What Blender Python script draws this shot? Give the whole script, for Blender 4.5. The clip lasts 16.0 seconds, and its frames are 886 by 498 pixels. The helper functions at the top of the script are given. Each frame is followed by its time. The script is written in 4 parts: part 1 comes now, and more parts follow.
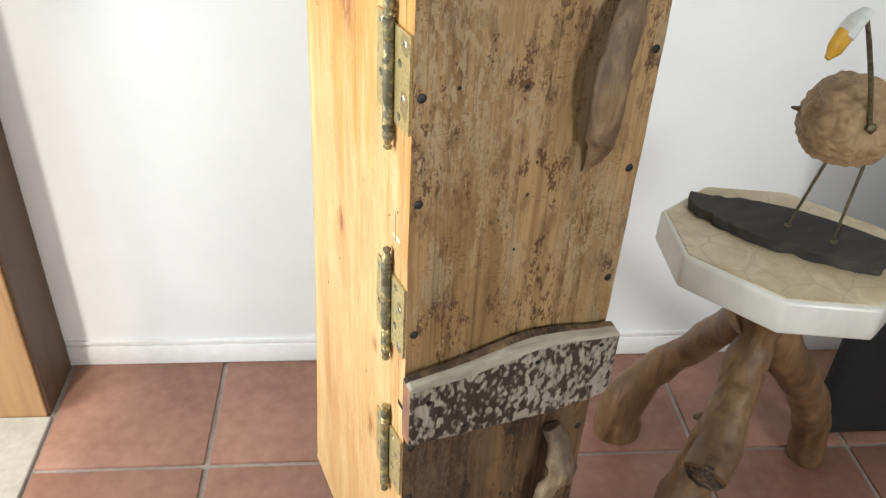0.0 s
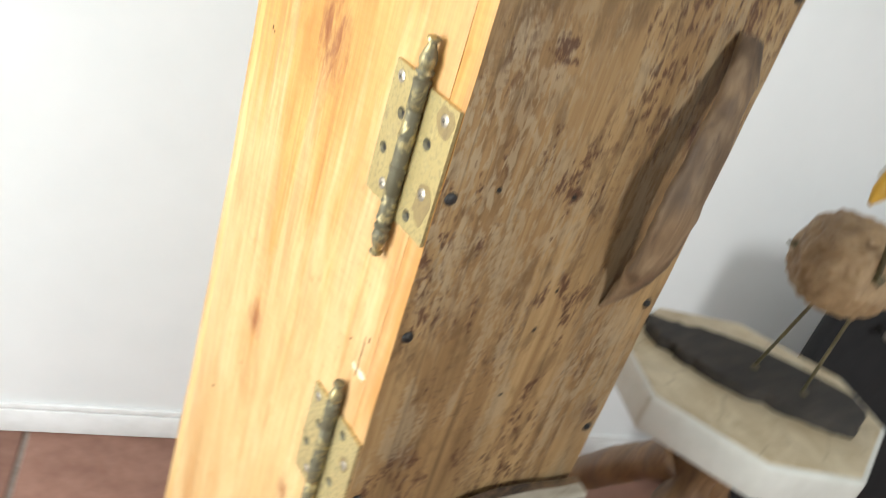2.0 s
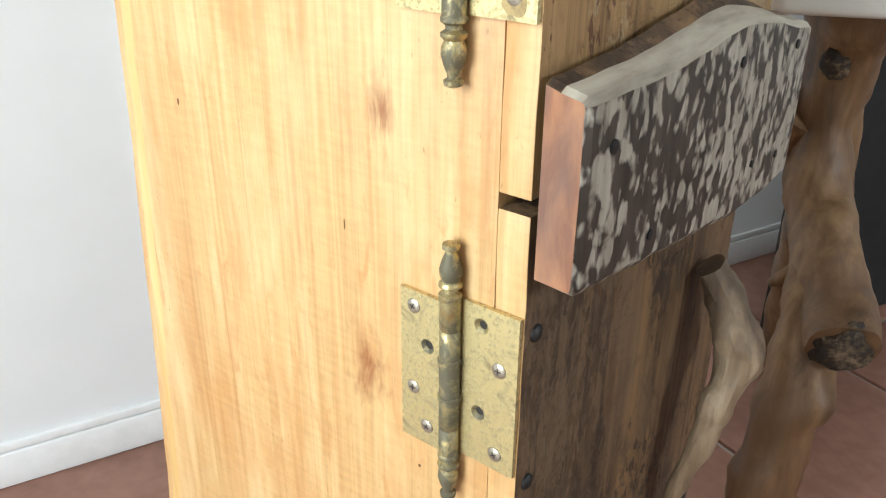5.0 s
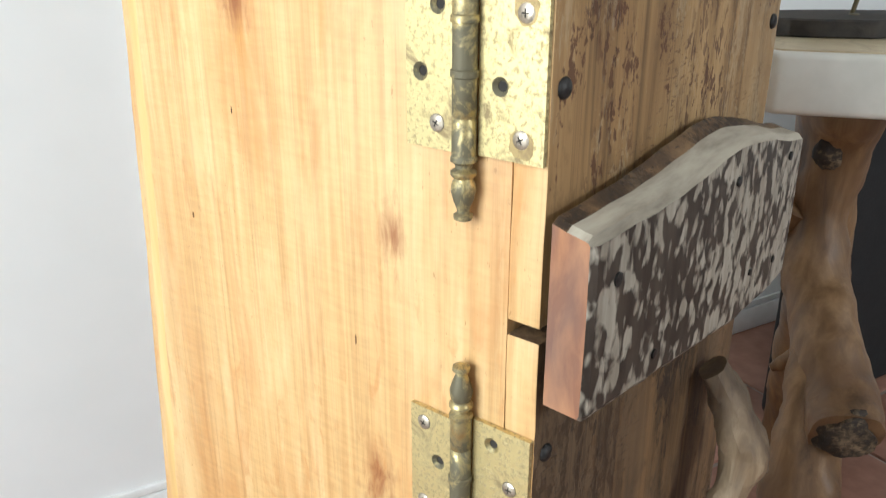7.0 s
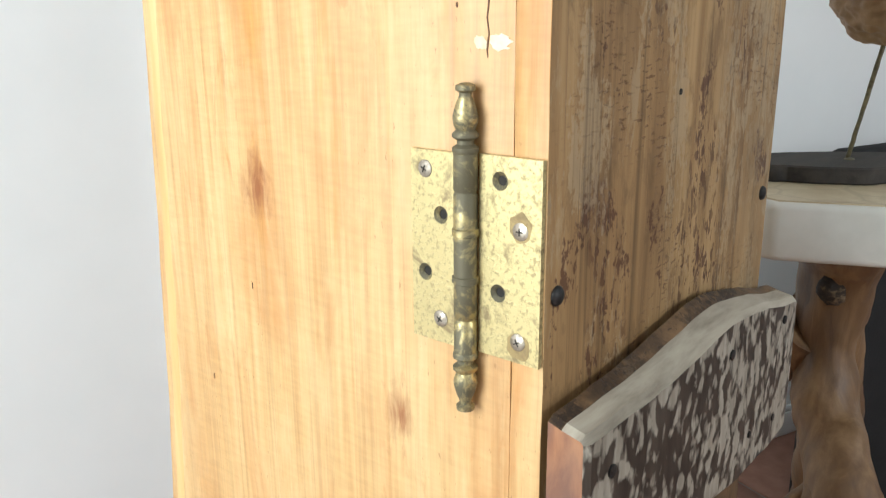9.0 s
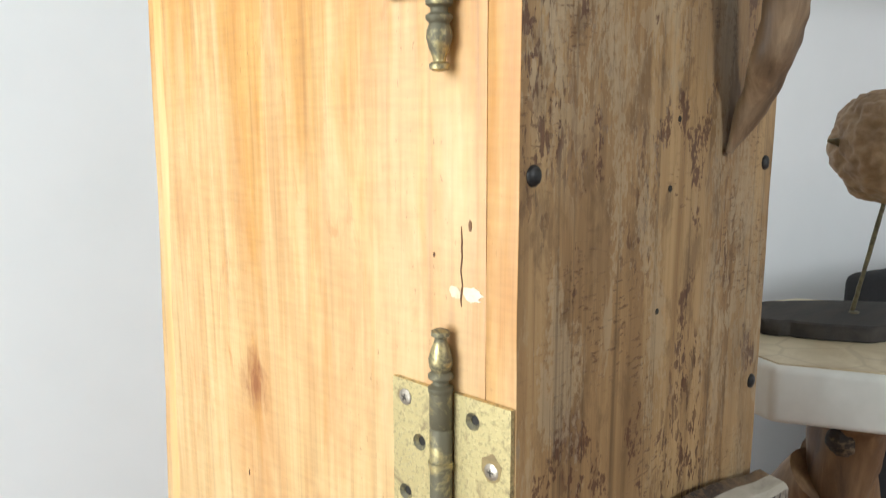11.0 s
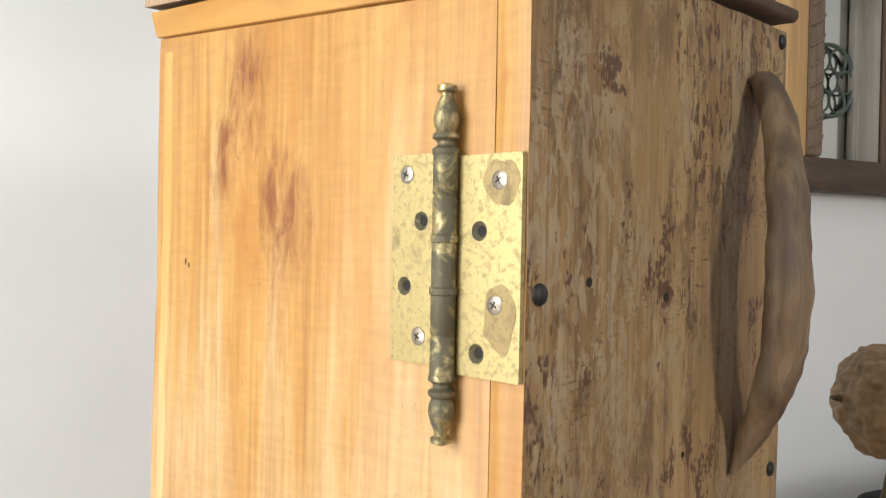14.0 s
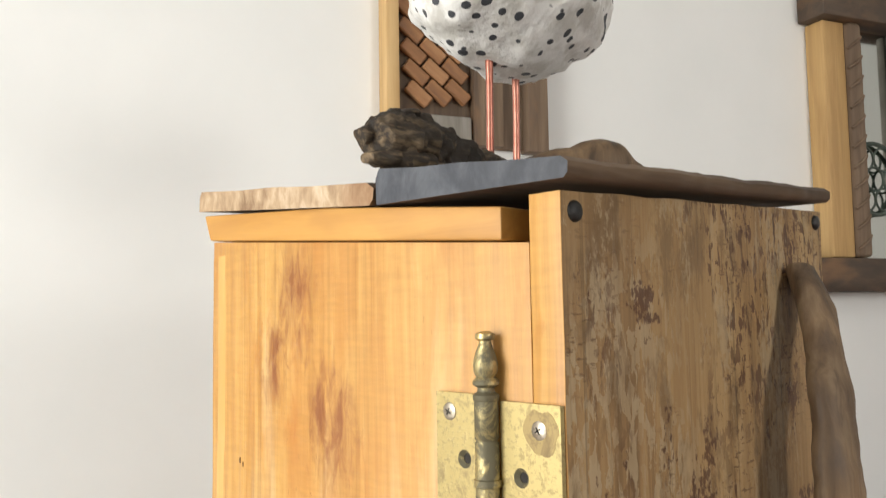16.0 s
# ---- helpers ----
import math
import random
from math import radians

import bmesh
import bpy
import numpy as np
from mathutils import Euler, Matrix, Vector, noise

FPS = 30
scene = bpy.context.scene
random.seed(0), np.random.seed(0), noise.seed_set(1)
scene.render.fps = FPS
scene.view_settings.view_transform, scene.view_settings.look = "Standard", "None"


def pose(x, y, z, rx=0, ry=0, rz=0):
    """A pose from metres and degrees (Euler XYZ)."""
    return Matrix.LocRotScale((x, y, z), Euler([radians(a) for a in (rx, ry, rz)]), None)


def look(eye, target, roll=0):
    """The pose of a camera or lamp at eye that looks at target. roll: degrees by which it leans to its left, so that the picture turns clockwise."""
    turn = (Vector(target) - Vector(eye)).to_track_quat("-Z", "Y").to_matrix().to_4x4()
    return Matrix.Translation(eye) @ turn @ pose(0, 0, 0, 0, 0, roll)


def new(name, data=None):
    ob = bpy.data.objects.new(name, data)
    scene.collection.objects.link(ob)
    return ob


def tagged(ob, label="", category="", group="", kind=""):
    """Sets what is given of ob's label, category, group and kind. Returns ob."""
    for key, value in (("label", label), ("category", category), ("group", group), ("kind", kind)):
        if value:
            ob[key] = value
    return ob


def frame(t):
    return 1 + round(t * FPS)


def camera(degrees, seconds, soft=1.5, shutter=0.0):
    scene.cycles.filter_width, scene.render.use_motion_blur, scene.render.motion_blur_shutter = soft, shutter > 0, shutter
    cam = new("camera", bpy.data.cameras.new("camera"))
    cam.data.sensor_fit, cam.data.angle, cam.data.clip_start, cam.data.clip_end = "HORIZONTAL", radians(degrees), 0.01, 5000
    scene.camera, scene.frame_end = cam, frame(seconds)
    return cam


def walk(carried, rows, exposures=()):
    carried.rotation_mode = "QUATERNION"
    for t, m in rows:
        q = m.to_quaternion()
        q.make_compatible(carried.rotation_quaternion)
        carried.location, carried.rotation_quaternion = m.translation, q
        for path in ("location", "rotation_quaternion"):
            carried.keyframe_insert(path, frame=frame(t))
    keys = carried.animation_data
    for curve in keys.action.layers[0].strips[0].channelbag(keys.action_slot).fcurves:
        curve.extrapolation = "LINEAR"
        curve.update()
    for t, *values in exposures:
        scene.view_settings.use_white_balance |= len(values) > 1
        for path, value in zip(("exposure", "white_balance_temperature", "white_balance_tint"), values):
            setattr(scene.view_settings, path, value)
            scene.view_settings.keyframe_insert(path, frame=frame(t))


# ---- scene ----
cam = camera(56.7, 16.0, 1.2, 0.35)
PATH = [
    (0, (-0.2640, -0.5760, 1.2860), (0.4579, 0.8061, 0.2003), 3.3),
    (0.5, (-0.2760, -0.4830, 1.2710), (0.5725, 0.9004, 0.2829), 4.3),
    (0.7, (-0.2817, -0.4278, 1.2609), (0.6639, 0.9473, 0.3527), 5.5),
    (1, (-0.3000, -0.3990, 1.2400), (0.7480, 0.9141, 0.3526), 7.7),
    (1.2, (-0.3079, -0.3781, 1.2318), (0.7968, 0.8082, 0.2406), 13.3),
    (1.5, (-0.3080, -0.3720, 1.2240), (0.8878, 0.8048, 0.3322), 24.8),
    (1.8, (-0.2801, -0.3268, 1.2188), (0.8889, 0.8788, 0.3299), 25.8),
    (2, (-0.2760, -0.3260, 1.2080), (0.8231, 0.9051, 0.2666), 17.9),
    (2.2, (-0.2629, -0.3088, 1.2008), (0.7264, 0.9189, 0.1405), 8.3),
    (2.5, (-0.2660, -0.2860, 1.1830), (0.6433, 0.9511, 0.0637), -3.3),
    (3, (-0.2770, -0.2430, 1.1460), (0.7502, 0.8564, -0.0142), -0.2),
    (3.5, (-0.2770, -0.1770, 1.0130), (0.9860, 0.8807, 0.0664), 4.5),
    (3.8, (-0.2728, -0.1573, 0.9242), (1.0655, 0.8851, 0.0684), 5.3),
    (4, (-0.2690, -0.1550, 0.8380), (1.1091, 0.8916, 0.0535), 3.1),
    (4.2, (-0.2691, -0.1648, 0.7927), (1.0987, 0.9204, 0.0433), 1.3),
    (4.5, (-0.2680, -0.1700, 0.7600), (1.0630, 0.9064, -0.0646), 0.5),
    (7, (-0.2710, -0.1650, 0.7930), (1.1058, 0.9438, 0.0965), 0.1),
    (7.5, (-0.2730, -0.1680, 0.8270), (1.1109, 0.9621, 0.1807), -0.1),
    (8, (-0.2770, -0.1710, 0.8290), (1.1163, 0.9792, 0.2411), -0.3),
    (10.5, (-0.2620, -0.1930, 0.9020), (1.1137, 1.0535, 0.4973), -0.3),
    (11, (-0.2590, -0.1980, 0.9220), (1.1129, 1.0694, 0.5733), -0.2),
    (11.5, (-0.2560, -0.1940, 0.9390), (1.1324, 1.0747, 0.6691), 0.5),
    (12, (-0.2530, -0.1870, 0.9510), (1.1548, 1.0746, 0.7601), 0.9),
    (12.5, (-0.2530, -0.1840, 0.9660), (1.1659, 1.0725, 0.8311), 1.1),
    (13, (-0.2520, -0.1840, 0.9820), (1.1680, 1.0755, 0.8956), 1.5),
    (13.5, (-0.2520, -0.1860, 0.9980), (1.1608, 1.0833, 0.9457), 1.2),
    (14, (-0.2520, -0.1900, 1.0160), (1.1413, 1.1016, 0.9932), 1.1),
    (14.5, (-0.2520, -0.1940, 1.0360), (1.1187, 1.1216, 1.0493), 0.4),
    (15, (-0.2500, -0.2000, 1.0650), (1.0873, 1.1496, 1.0735), -0.3),
    (15.5, (-0.2560, -0.2020, 1.0820), (1.0694, 1.1586, 1.1286), -0.9),
    (16, (-0.2610, -0.2040, 1.0870), (1.0491, 1.1640, 1.2362), -0.9),
]
walk(cam, [(t, look(eye, target, roll)) for t, eye, target, roll in PATH],
     [(0, 0.22, 6550, 7), (2.5, 0.25, 6450, 6), (4.5, 0.25, 6200, 5), (8, 0.12, 6250, 6), (11, 0.04, 6250, 6), (13, -0.1, 6500, 8), (14.5, -0.15, 6900, 10), (16, -0.15, 7100, 10)])

# ---------------------------------------------------------------- world and light
WALL_TURN = -21.0
RW = pose(0, 0, 0, 0, 0, WALL_TURN)
world = bpy.data.worlds.new("sky")
scene.world = world
world.use_nodes = True
sky = world.node_tree.nodes.new("ShaderNodeTexSky")
sky.sky_type, sky.sun_disc = "NISHITA", False
sky.sun_elevation, sky.sun_rotation = radians(40), radians(-60)
world.node_tree.links.new(sky.outputs[0], world.node_tree.nodes["Background"].inputs[0])
world.node_tree.nodes["Background"].inputs[1].default_value = 0.1

sun = new("sun", bpy.data.lights.new("sun", "SUN"))
sun.data.energy, sun.data.angle, sun.data.color = 2.0, radians(3), (1, 0.95, 0.88)
sun.matrix_world = look((-3, 2, 5), (0, 6, 0))


def area(name, eye, target, w, h, watts, col):
    lamp = new(name, bpy.data.lights.new(name, "AREA"))
    lamp.data.shape, lamp.data.size, lamp.data.size_y = "RECTANGLE", w, h
    lamp.data.energy, lamp.data.color = watts, col
    lamp.matrix_world = look(RW @ Vector(eye), RW @ Vector(target))
    return lamp


DOOR_WATTS, WINDOW_WATTS = 52.0, 33.0
area("doorway_daylight", (-1.75, -0.29, 1.2), (0.1, 0.10, 1.0), 0.92, 1.7, DOOR_WATTS, (0.96, 0.99, 1.0))
area("window_daylight", (1.25, -2.64, 1.6), (0.3, 0.0, 0.95), 0.5, 0.8, WINDOW_WATTS, (0.96, 0.98, 1.0))


# ---------------------------------------------------------------- materials
def nodes_of(name, rough=0.6, metal=0.0):
    m = bpy.data.materials.new(name)
    m.use_nodes = True
    nt = m.node_tree
    b = nt.nodes["Principled BSDF"]
    b.inputs["Roughness"].default_value, b.inputs["Metallic"].default_value = rough, metal
    return m, nt, b


def coords(nt, scale=(1, 1, 1), shift=True, loc=(0, 0, 0)):
    tc = nt.nodes.new("ShaderNodeTexCoord")
    mp = nt.nodes.new("ShaderNodeMapping")
    mp.inputs["Scale"].default_value = scale
    mp.inputs["Location"].default_value = loc
    if shift:
        oi = nt.nodes.new("ShaderNodeObjectInfo")
        ml = nt.nodes.new("ShaderNodeMath")
        ml.operation, ml.inputs[1].default_value = "MULTIPLY", 3.7
        nt.links.new(oi.outputs["Random"], ml.inputs[0])
        ad = nt.nodes.new("ShaderNodeVectorMath")
        nt.links.new(tc.outputs["Object"], ad.inputs[0])
        nt.links.new(ml.outputs[0], ad.inputs[1])
        nt.links.new(ad.outputs[0], mp.inputs["Vector"])
    else:
        nt.links.new(tc.outputs["Object"], mp.inputs["Vector"])
    return mp.outputs[0]


def noise_tex(nt, vec, scale, detail=4.0, rough=0.55, distort=0.0):
    t = nt.nodes.new("ShaderNodeTexNoise")
    t.inputs["Scale"].default_value, t.inputs["Detail"].default_value = scale, detail
    t.inputs["Roughness"].default_value, t.inputs["Distortion"].default_value = rough, distort
    nt.links.new(vec, t.inputs["Vector"])
    return t.outputs["Fac"]


def ramp(nt, fac, stops):
    r = nt.nodes.new("ShaderNodeValToRGB")
    el = r.color_ramp.elements
    while len(el) < len(stops):
        el.new(0.5)
    for e, (p, c) in zip(el, stops):
        e.position = p
        e.color = (*c, 1) if not isinstance(c, (int, float)) else (c, c, c, 1)
    nt.links.new(fac, r.inputs[0])
    return r.outputs[0]


def mix(nt, fac, a, b, mode="MIX"):
    x = nt.nodes.new("ShaderNodeMix")
    x.data_type, x.blend_type = "RGBA", mode
    for s, v in ((x.inputs[0], fac), (x.inputs[6], a), (x.inputs[7], b)):
        if isinstance(v, (int, float)):
            s.default_value = v
        elif isinstance(v, tuple):
            s.default_value = (*v, 1)
        else:
            nt.links.new(v, s)
    return x.outputs[2]


def times(nt, a, b, op="MULTIPLY"):
    x = nt.nodes.new("ShaderNodeMath")
    x.operation = op
    for s, v in zip(x.inputs, (a, b)):
        if isinstance(v, (int, float)):
            s.default_value = v
        else:
            nt.links.new(v, s)
    return x.outputs[0]


def bump(nt, b, height, strength, dist=0.002):
    n = nt.nodes.new("ShaderNodeBump")
    n.inputs["Strength"].default_value, n.inputs["Distance"].default_value = strength, dist
    nt.links.new(height, n.inputs["Height"])
    nt.links.new(n.outputs[0], b.inputs["Normal"])


def along(axis, fine, length):
    """Scales that stretch a texture along one axis."""
    s = [fine, fine, fine]
    s["xyz".index(axis)] = length
    return tuple(s)


def wood(name, dark, mid, light, axis="z", rough=0.55, fine=60, length=2.2, stain=(0.3, 0.15, 0.06), stain_at=0.62, relief=0.35, shift=True, broad_part=0.45, flecks=None):
    m, nt, b = nodes_of(name, rough)
    v = coords(nt, along(axis, 1, length / fine), shift)
    grain = noise_tex(nt, v, fine, 6, 0.6, 0.4)
    broad = noise_tex(nt, v, fine / 7, 3, 0.5, 0.8)
    col = ramp(nt, times(nt, times(nt, grain, 1 - broad_part), times(nt, broad, broad_part), "ADD"), ((0.36, dark), (0.5, mid), (0.64, light)))
    if flecks:
        k = ramp(nt, noise_tex(nt, coords(nt, along(axis, 1, 0.3), shift, (1, 2, 3)), 75, 4, 0.6, 1.2), ((0.56, 0.0), (0.68, 0.7)))
        k2 = ramp(nt, noise_tex(nt, coords(nt, along(axis, 1, 0.6), shift, (4, 2, 3)), 8, 3), ((0.42, 0.0), (0.6, 1.0)))
        col = mix(nt, times(nt, k, k2), col, flecks)
    spots = ramp(nt, noise_tex(nt, coords(nt, along(axis, 1, 0.45), shift), 9, 4, 0.6, 0.3), ((stain_at - 0.04, 0.0), (stain_at + 0.16, 0.85)))
    col = mix(nt, spots, col, stain)
    nt.links.new(col, b.inputs["Base Color"])
    nt.links.new(ramp(nt, grain, ((0.2, rough - 0.12), (0.8, rough + 0.15))), b.inputs["Roughness"])
    bump(nt, b, grain, relief, 0.0015)
    return m


def knots_in(m, marks, col):
    """Reddish knots at given places (y, z, radius) of the side board, ragged along the grain."""
    nt = m.node_tree
    b = nt.nodes["Principled BSDF"]
    base = b.inputs["Base Color"].links[0].from_socket
    rag = noise_tex(nt, coords(nt, (1, 1, 0.35), False), 130, 4, 0.6, 0.6)
    for y, z, r in marks:
        v = coords(nt, (0, 1 / r, 0.55 / r), False, (0, -y / r, -0.55 * z / r))
        ln = nt.nodes.new("ShaderNodeVectorMath")
        ln.operation = "LENGTH"
        nt.links.new(v, ln.inputs[0])
        f = ramp(nt, times(nt, times(nt, ln.outputs["Value"], times(nt, rag, 2.4), "ADD"), 0.3), ((0.36, 0.9), (0.5, 0.4), (0.66, 0.0)))
        base = mix(nt, f, base, col)
    nt.links.new(base, b.inputs["Base Color"])
    return m


PINE = wood("honey_pine", (0.52, 0.30, 0.118), (0.61, 0.385, 0.165), (0.67, 0.455, 0.22), fine=150, length=5.0, stain=(0.54, 0.275, 0.10), stain_at=0.54, rough=0.45, relief=0.28, shift=False, broad_part=0.18, flecks=(0.52, 0.25, 0.085))
PINE_EDGE = wood("pale_pine_edge", (0.46, 0.24, 0.08), (0.60, 0.35, 0.135), (0.70, 0.45, 0.20), fine=90, length=4, stain=(0.45, 0.2, 0.07), stain_at=0.64, rough=0.5, relief=0.2)
# Paler pine: light on the chamfered rear edge is put into the colour.
LIT_EDGE = wood("lit_edge_pine", (0.52, 0.32, 0.115), (0.64, 0.42, 0.175), (0.72, 0.51, 0.25), fine=90, length=4, stain=(0.6, 0.36, 0.14), stain_at=0.6, rough=0.45, relief=0.3)
RAIL_WOOD = wood("yellow_pine_rail", (0.50, 0.27, 0.08), (0.62, 0.37, 0.13), (0.70, 0.46, 0.19), axis="y", fine=70, length=5, rough=0.5, relief=0.2)
OLD_TOP = wood("old_top_board", (0.05, 0.03, 0.018), (0.115, 0.072, 0.042), (0.21, 0.145, 0.09), axis="x", fine=70, length=5, stain=(0.07, 0.045, 0.03), stain_at=0.55, rough=0.7, relief=0.6)
SAWN_END = wood("sawn_board_end", (0.22, 0.13, 0.07), (0.45, 0.32, 0.2), (0.66, 0.54, 0.4), axis="z", fine=120, length=60, stain=(0.3, 0.16, 0.08), stain_at=0.55, rough=0.75, relief=0.6)
SLATE = wood("slate_blue_paint", (0.018, 0.02, 0.027), (0.042, 0.048, 0.062), (0.10, 0.11, 0.13), axis="z", fine=60, length=40, stain=(0.2, 0.11, 0.07), stain_at=0.68, rough=0.55, relief=0.5)
DRIFT = wood("driftwood", (0.055, 0.032, 0.017), (0.205, 0.13, 0.07), (0.40, 0.285, 0.17), fine=80, length=6, stain=(0.04, 0.023, 0.013), stain_at=0.47, rough=0.6, relief=1.0, flecks=(0.045, 0.025, 0.014))
BRANCH = wood("branch_wood", (0.06, 0.03, 0.012), (0.16, 0.088, 0.038), (0.27, 0.165, 0.08), fine=60, length=9, stain=(0.11, 0.055, 0.025), stain_at=0.53, rough=0.5, relief=0.7, flecks=(0.12, 0.055, 0.022))
PALE_DRIFT = wood("pale_driftwood", (0.09, 0.055, 0.03), (0.23, 0.16, 0.095), (0.40, 0.31, 0.205), fine=80, length=9, stain=(0.06, 0.04, 0.025), stain_at=0.50, rough=0.6, relief=0.8)
LOG = wood("dark_log", (0.010, 0.007, 0.005), (0.034, 0.023, 0.014), (0.24, 0.17, 0.10), axis="x", fine=190, length=16, stain=(0.012, 0.009, 0.006), stain_at=0.5, rough=0.75, relief=1.0)
BARK = wood("charred_slab", (0.012, 0.011, 0.01), (0.03, 0.027, 0.024), (0.06, 0.052, 0.045), axis="x", fine=60, length=14, stain=(0.015, 0.013, 0.012), stain_at=0.6, rough=0.8, relief=1.0)
DOOR_FRAME = wood("varnished_jamb", (0.20, 0.105, 0.045), (0.29, 0.16, 0.07), (0.36, 0.21, 0.1), fine=70, length=3, stain=(0.14, 0.07, 0.03), stain_at=0.66, rough=0.4, relief=0.15)
# Jamb wood again, with the shade on its room side put into the colour.
JAMB_SHADE = wood("shaded_jamb_side", (0.05, 0.026, 0.013), (0.08, 0.043, 0.021), (0.11, 0.06, 0.03), fine=70, length=3, stain=(0.04, 0.02, 0.01), stain_at=0.6, rough=0.5, relief=0.2)
FRAME_WOOD = wood("frame_pine", (0.42, 0.25, 0.1), (0.55, 0.35, 0.15), (0.63, 0.43, 0.21), fine=60, length=4, stain=(0.16, 0.13, 0.1), stain_at=0.68, rough=0.6, relief=0.25)
DARK_BAR = wood("dark_frame_bar", (0.035, 0.022, 0.014), (0.07, 0.045, 0.03), (0.12, 0.08, 0.05), axis="x", fine=50, length=5, rough=0.6)
GREY_WOOD = wood("grey_barn_wood", (0.16, 0.145, 0.125), (0.27, 0.25, 0.22), (0.38, 0.355, 0.32), fine=60, length=3, stain=(0.1, 0.085, 0.07), stain_at=0.6, rough=0.75, relief=0.6)
MOSAIC = wood("mosaic_chip", (0.19, 0.085, 0.035), (0.30, 0.14, 0.06), (0.4, 0.21, 0.1), axis="x", fine=80, length=12, stain=(0.12, 0.06, 0.03), stain_at=0.6, rough=0.6)
BROWN_PLANK = wood("brown_plaque_board", (0.08, 0.05, 0.032), (0.15, 0.10, 0.065), (0.24, 0.17, 0.115), fine=60, length=5, rough=0.7, relief=0.5)


CRACK = wood("crack_wood", (0.07, 0.032, 0.014), (0.12, 0.055, 0.024), (0.2, 0.1, 0.045), fine=200, length=40, rough=0.8, relief=0.4)


def honey_by_height(m, low, high, col, most):
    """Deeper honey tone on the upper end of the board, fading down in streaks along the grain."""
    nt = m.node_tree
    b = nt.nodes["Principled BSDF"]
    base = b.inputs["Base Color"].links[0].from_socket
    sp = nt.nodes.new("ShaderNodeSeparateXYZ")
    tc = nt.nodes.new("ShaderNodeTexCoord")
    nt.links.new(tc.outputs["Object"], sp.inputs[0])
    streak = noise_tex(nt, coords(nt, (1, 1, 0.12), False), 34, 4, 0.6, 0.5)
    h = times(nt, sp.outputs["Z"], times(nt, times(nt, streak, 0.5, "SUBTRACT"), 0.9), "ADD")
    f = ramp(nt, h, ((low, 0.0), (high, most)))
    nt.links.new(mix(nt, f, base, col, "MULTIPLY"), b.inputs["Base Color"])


def chatter(m):
    """Faint cross marks of the plane and paler scuffed patches."""
    nt = m.node_tree
    b = nt.nodes["Principled BSDF"]
    base = b.inputs["Base Color"].links[0].from_socket
    k = ramp(nt, noise_tex(nt, coords(nt, (1, 0.16, 1), False), 260, 3, 0.6), ((0.35, 0.80), (0.65, 1.0)))
    base = mix(nt, 0.5, base, k, "MULTIPLY")
    p = ramp(nt, noise_tex(nt, coords(nt, (1, 1, 0.3), False, (7, 1, 2)), 22, 5, 0.65, 0.4), ((0.5, 0.0), (0.68, 0.45)))
    base = mix(nt, p, base, (0.70, 0.515, 0.27))
    d = ramp(nt, noise_tex(nt, coords(nt, (1, 1, 0.22), False, (2, 5, 1)), 30, 5, 0.65, 0.6), ((0.52, 0.0), (0.68, 0.5)))
    base = mix(nt, d, base, (0.50, 0.235, 0.08))
    lines = ramp(nt, noise_tex(nt, coords(nt, (1, 1, 0.012), False, (3, 3, 1)), 210, 4, 0.7, 0.2), ((0.36, 0.72), (0.47, 1.0)))
    base = mix(nt, 0.4, base, lines, "MULTIPLY")
    tick = ramp(nt, noise_tex(nt, coords(nt, (1, 1, 0.35), False, (6, 2, 8)), 420, 3, 0.6), ((0.66, 0.0), (0.70, 0.6)))
    tick_at = ramp(nt, noise_tex(nt, coords(nt, (1, 1, 0.4), False, (9, 4, 2)), 11, 3), ((0.48, 0.0), (0.6, 1.0)))
    base = mix(nt, times(nt, tick, tick_at), base, (0.26, 0.11, 0.035))
    nt.links.new(base, b.inputs["Base Color"])


chatter(PINE)
# Tone deepens with height on the side board, its edges and the rail.
for m, most in ((PINE, 0.95), (LIT_EDGE, 0.8), (PINE_EDGE, 0.7), (RAIL_WOOD, 0.7)):
    honey_by_height(m, 0.84, 1.12, (0.92, 0.76, 0.47), most)
knots_in(PINE, ((0.152, 1.026, 0.022), (0.168, 1.036, 0.016), (0.212, 1.052, 0.013), (0.208, 1.068, 0.011), (0.190, 1.100, 0.022), (0.19, 0.76, 0.014), (0.085, 0.655, 0.012), (0.10, 0.51, 0.016)), (0.24, 0.075, 0.022))


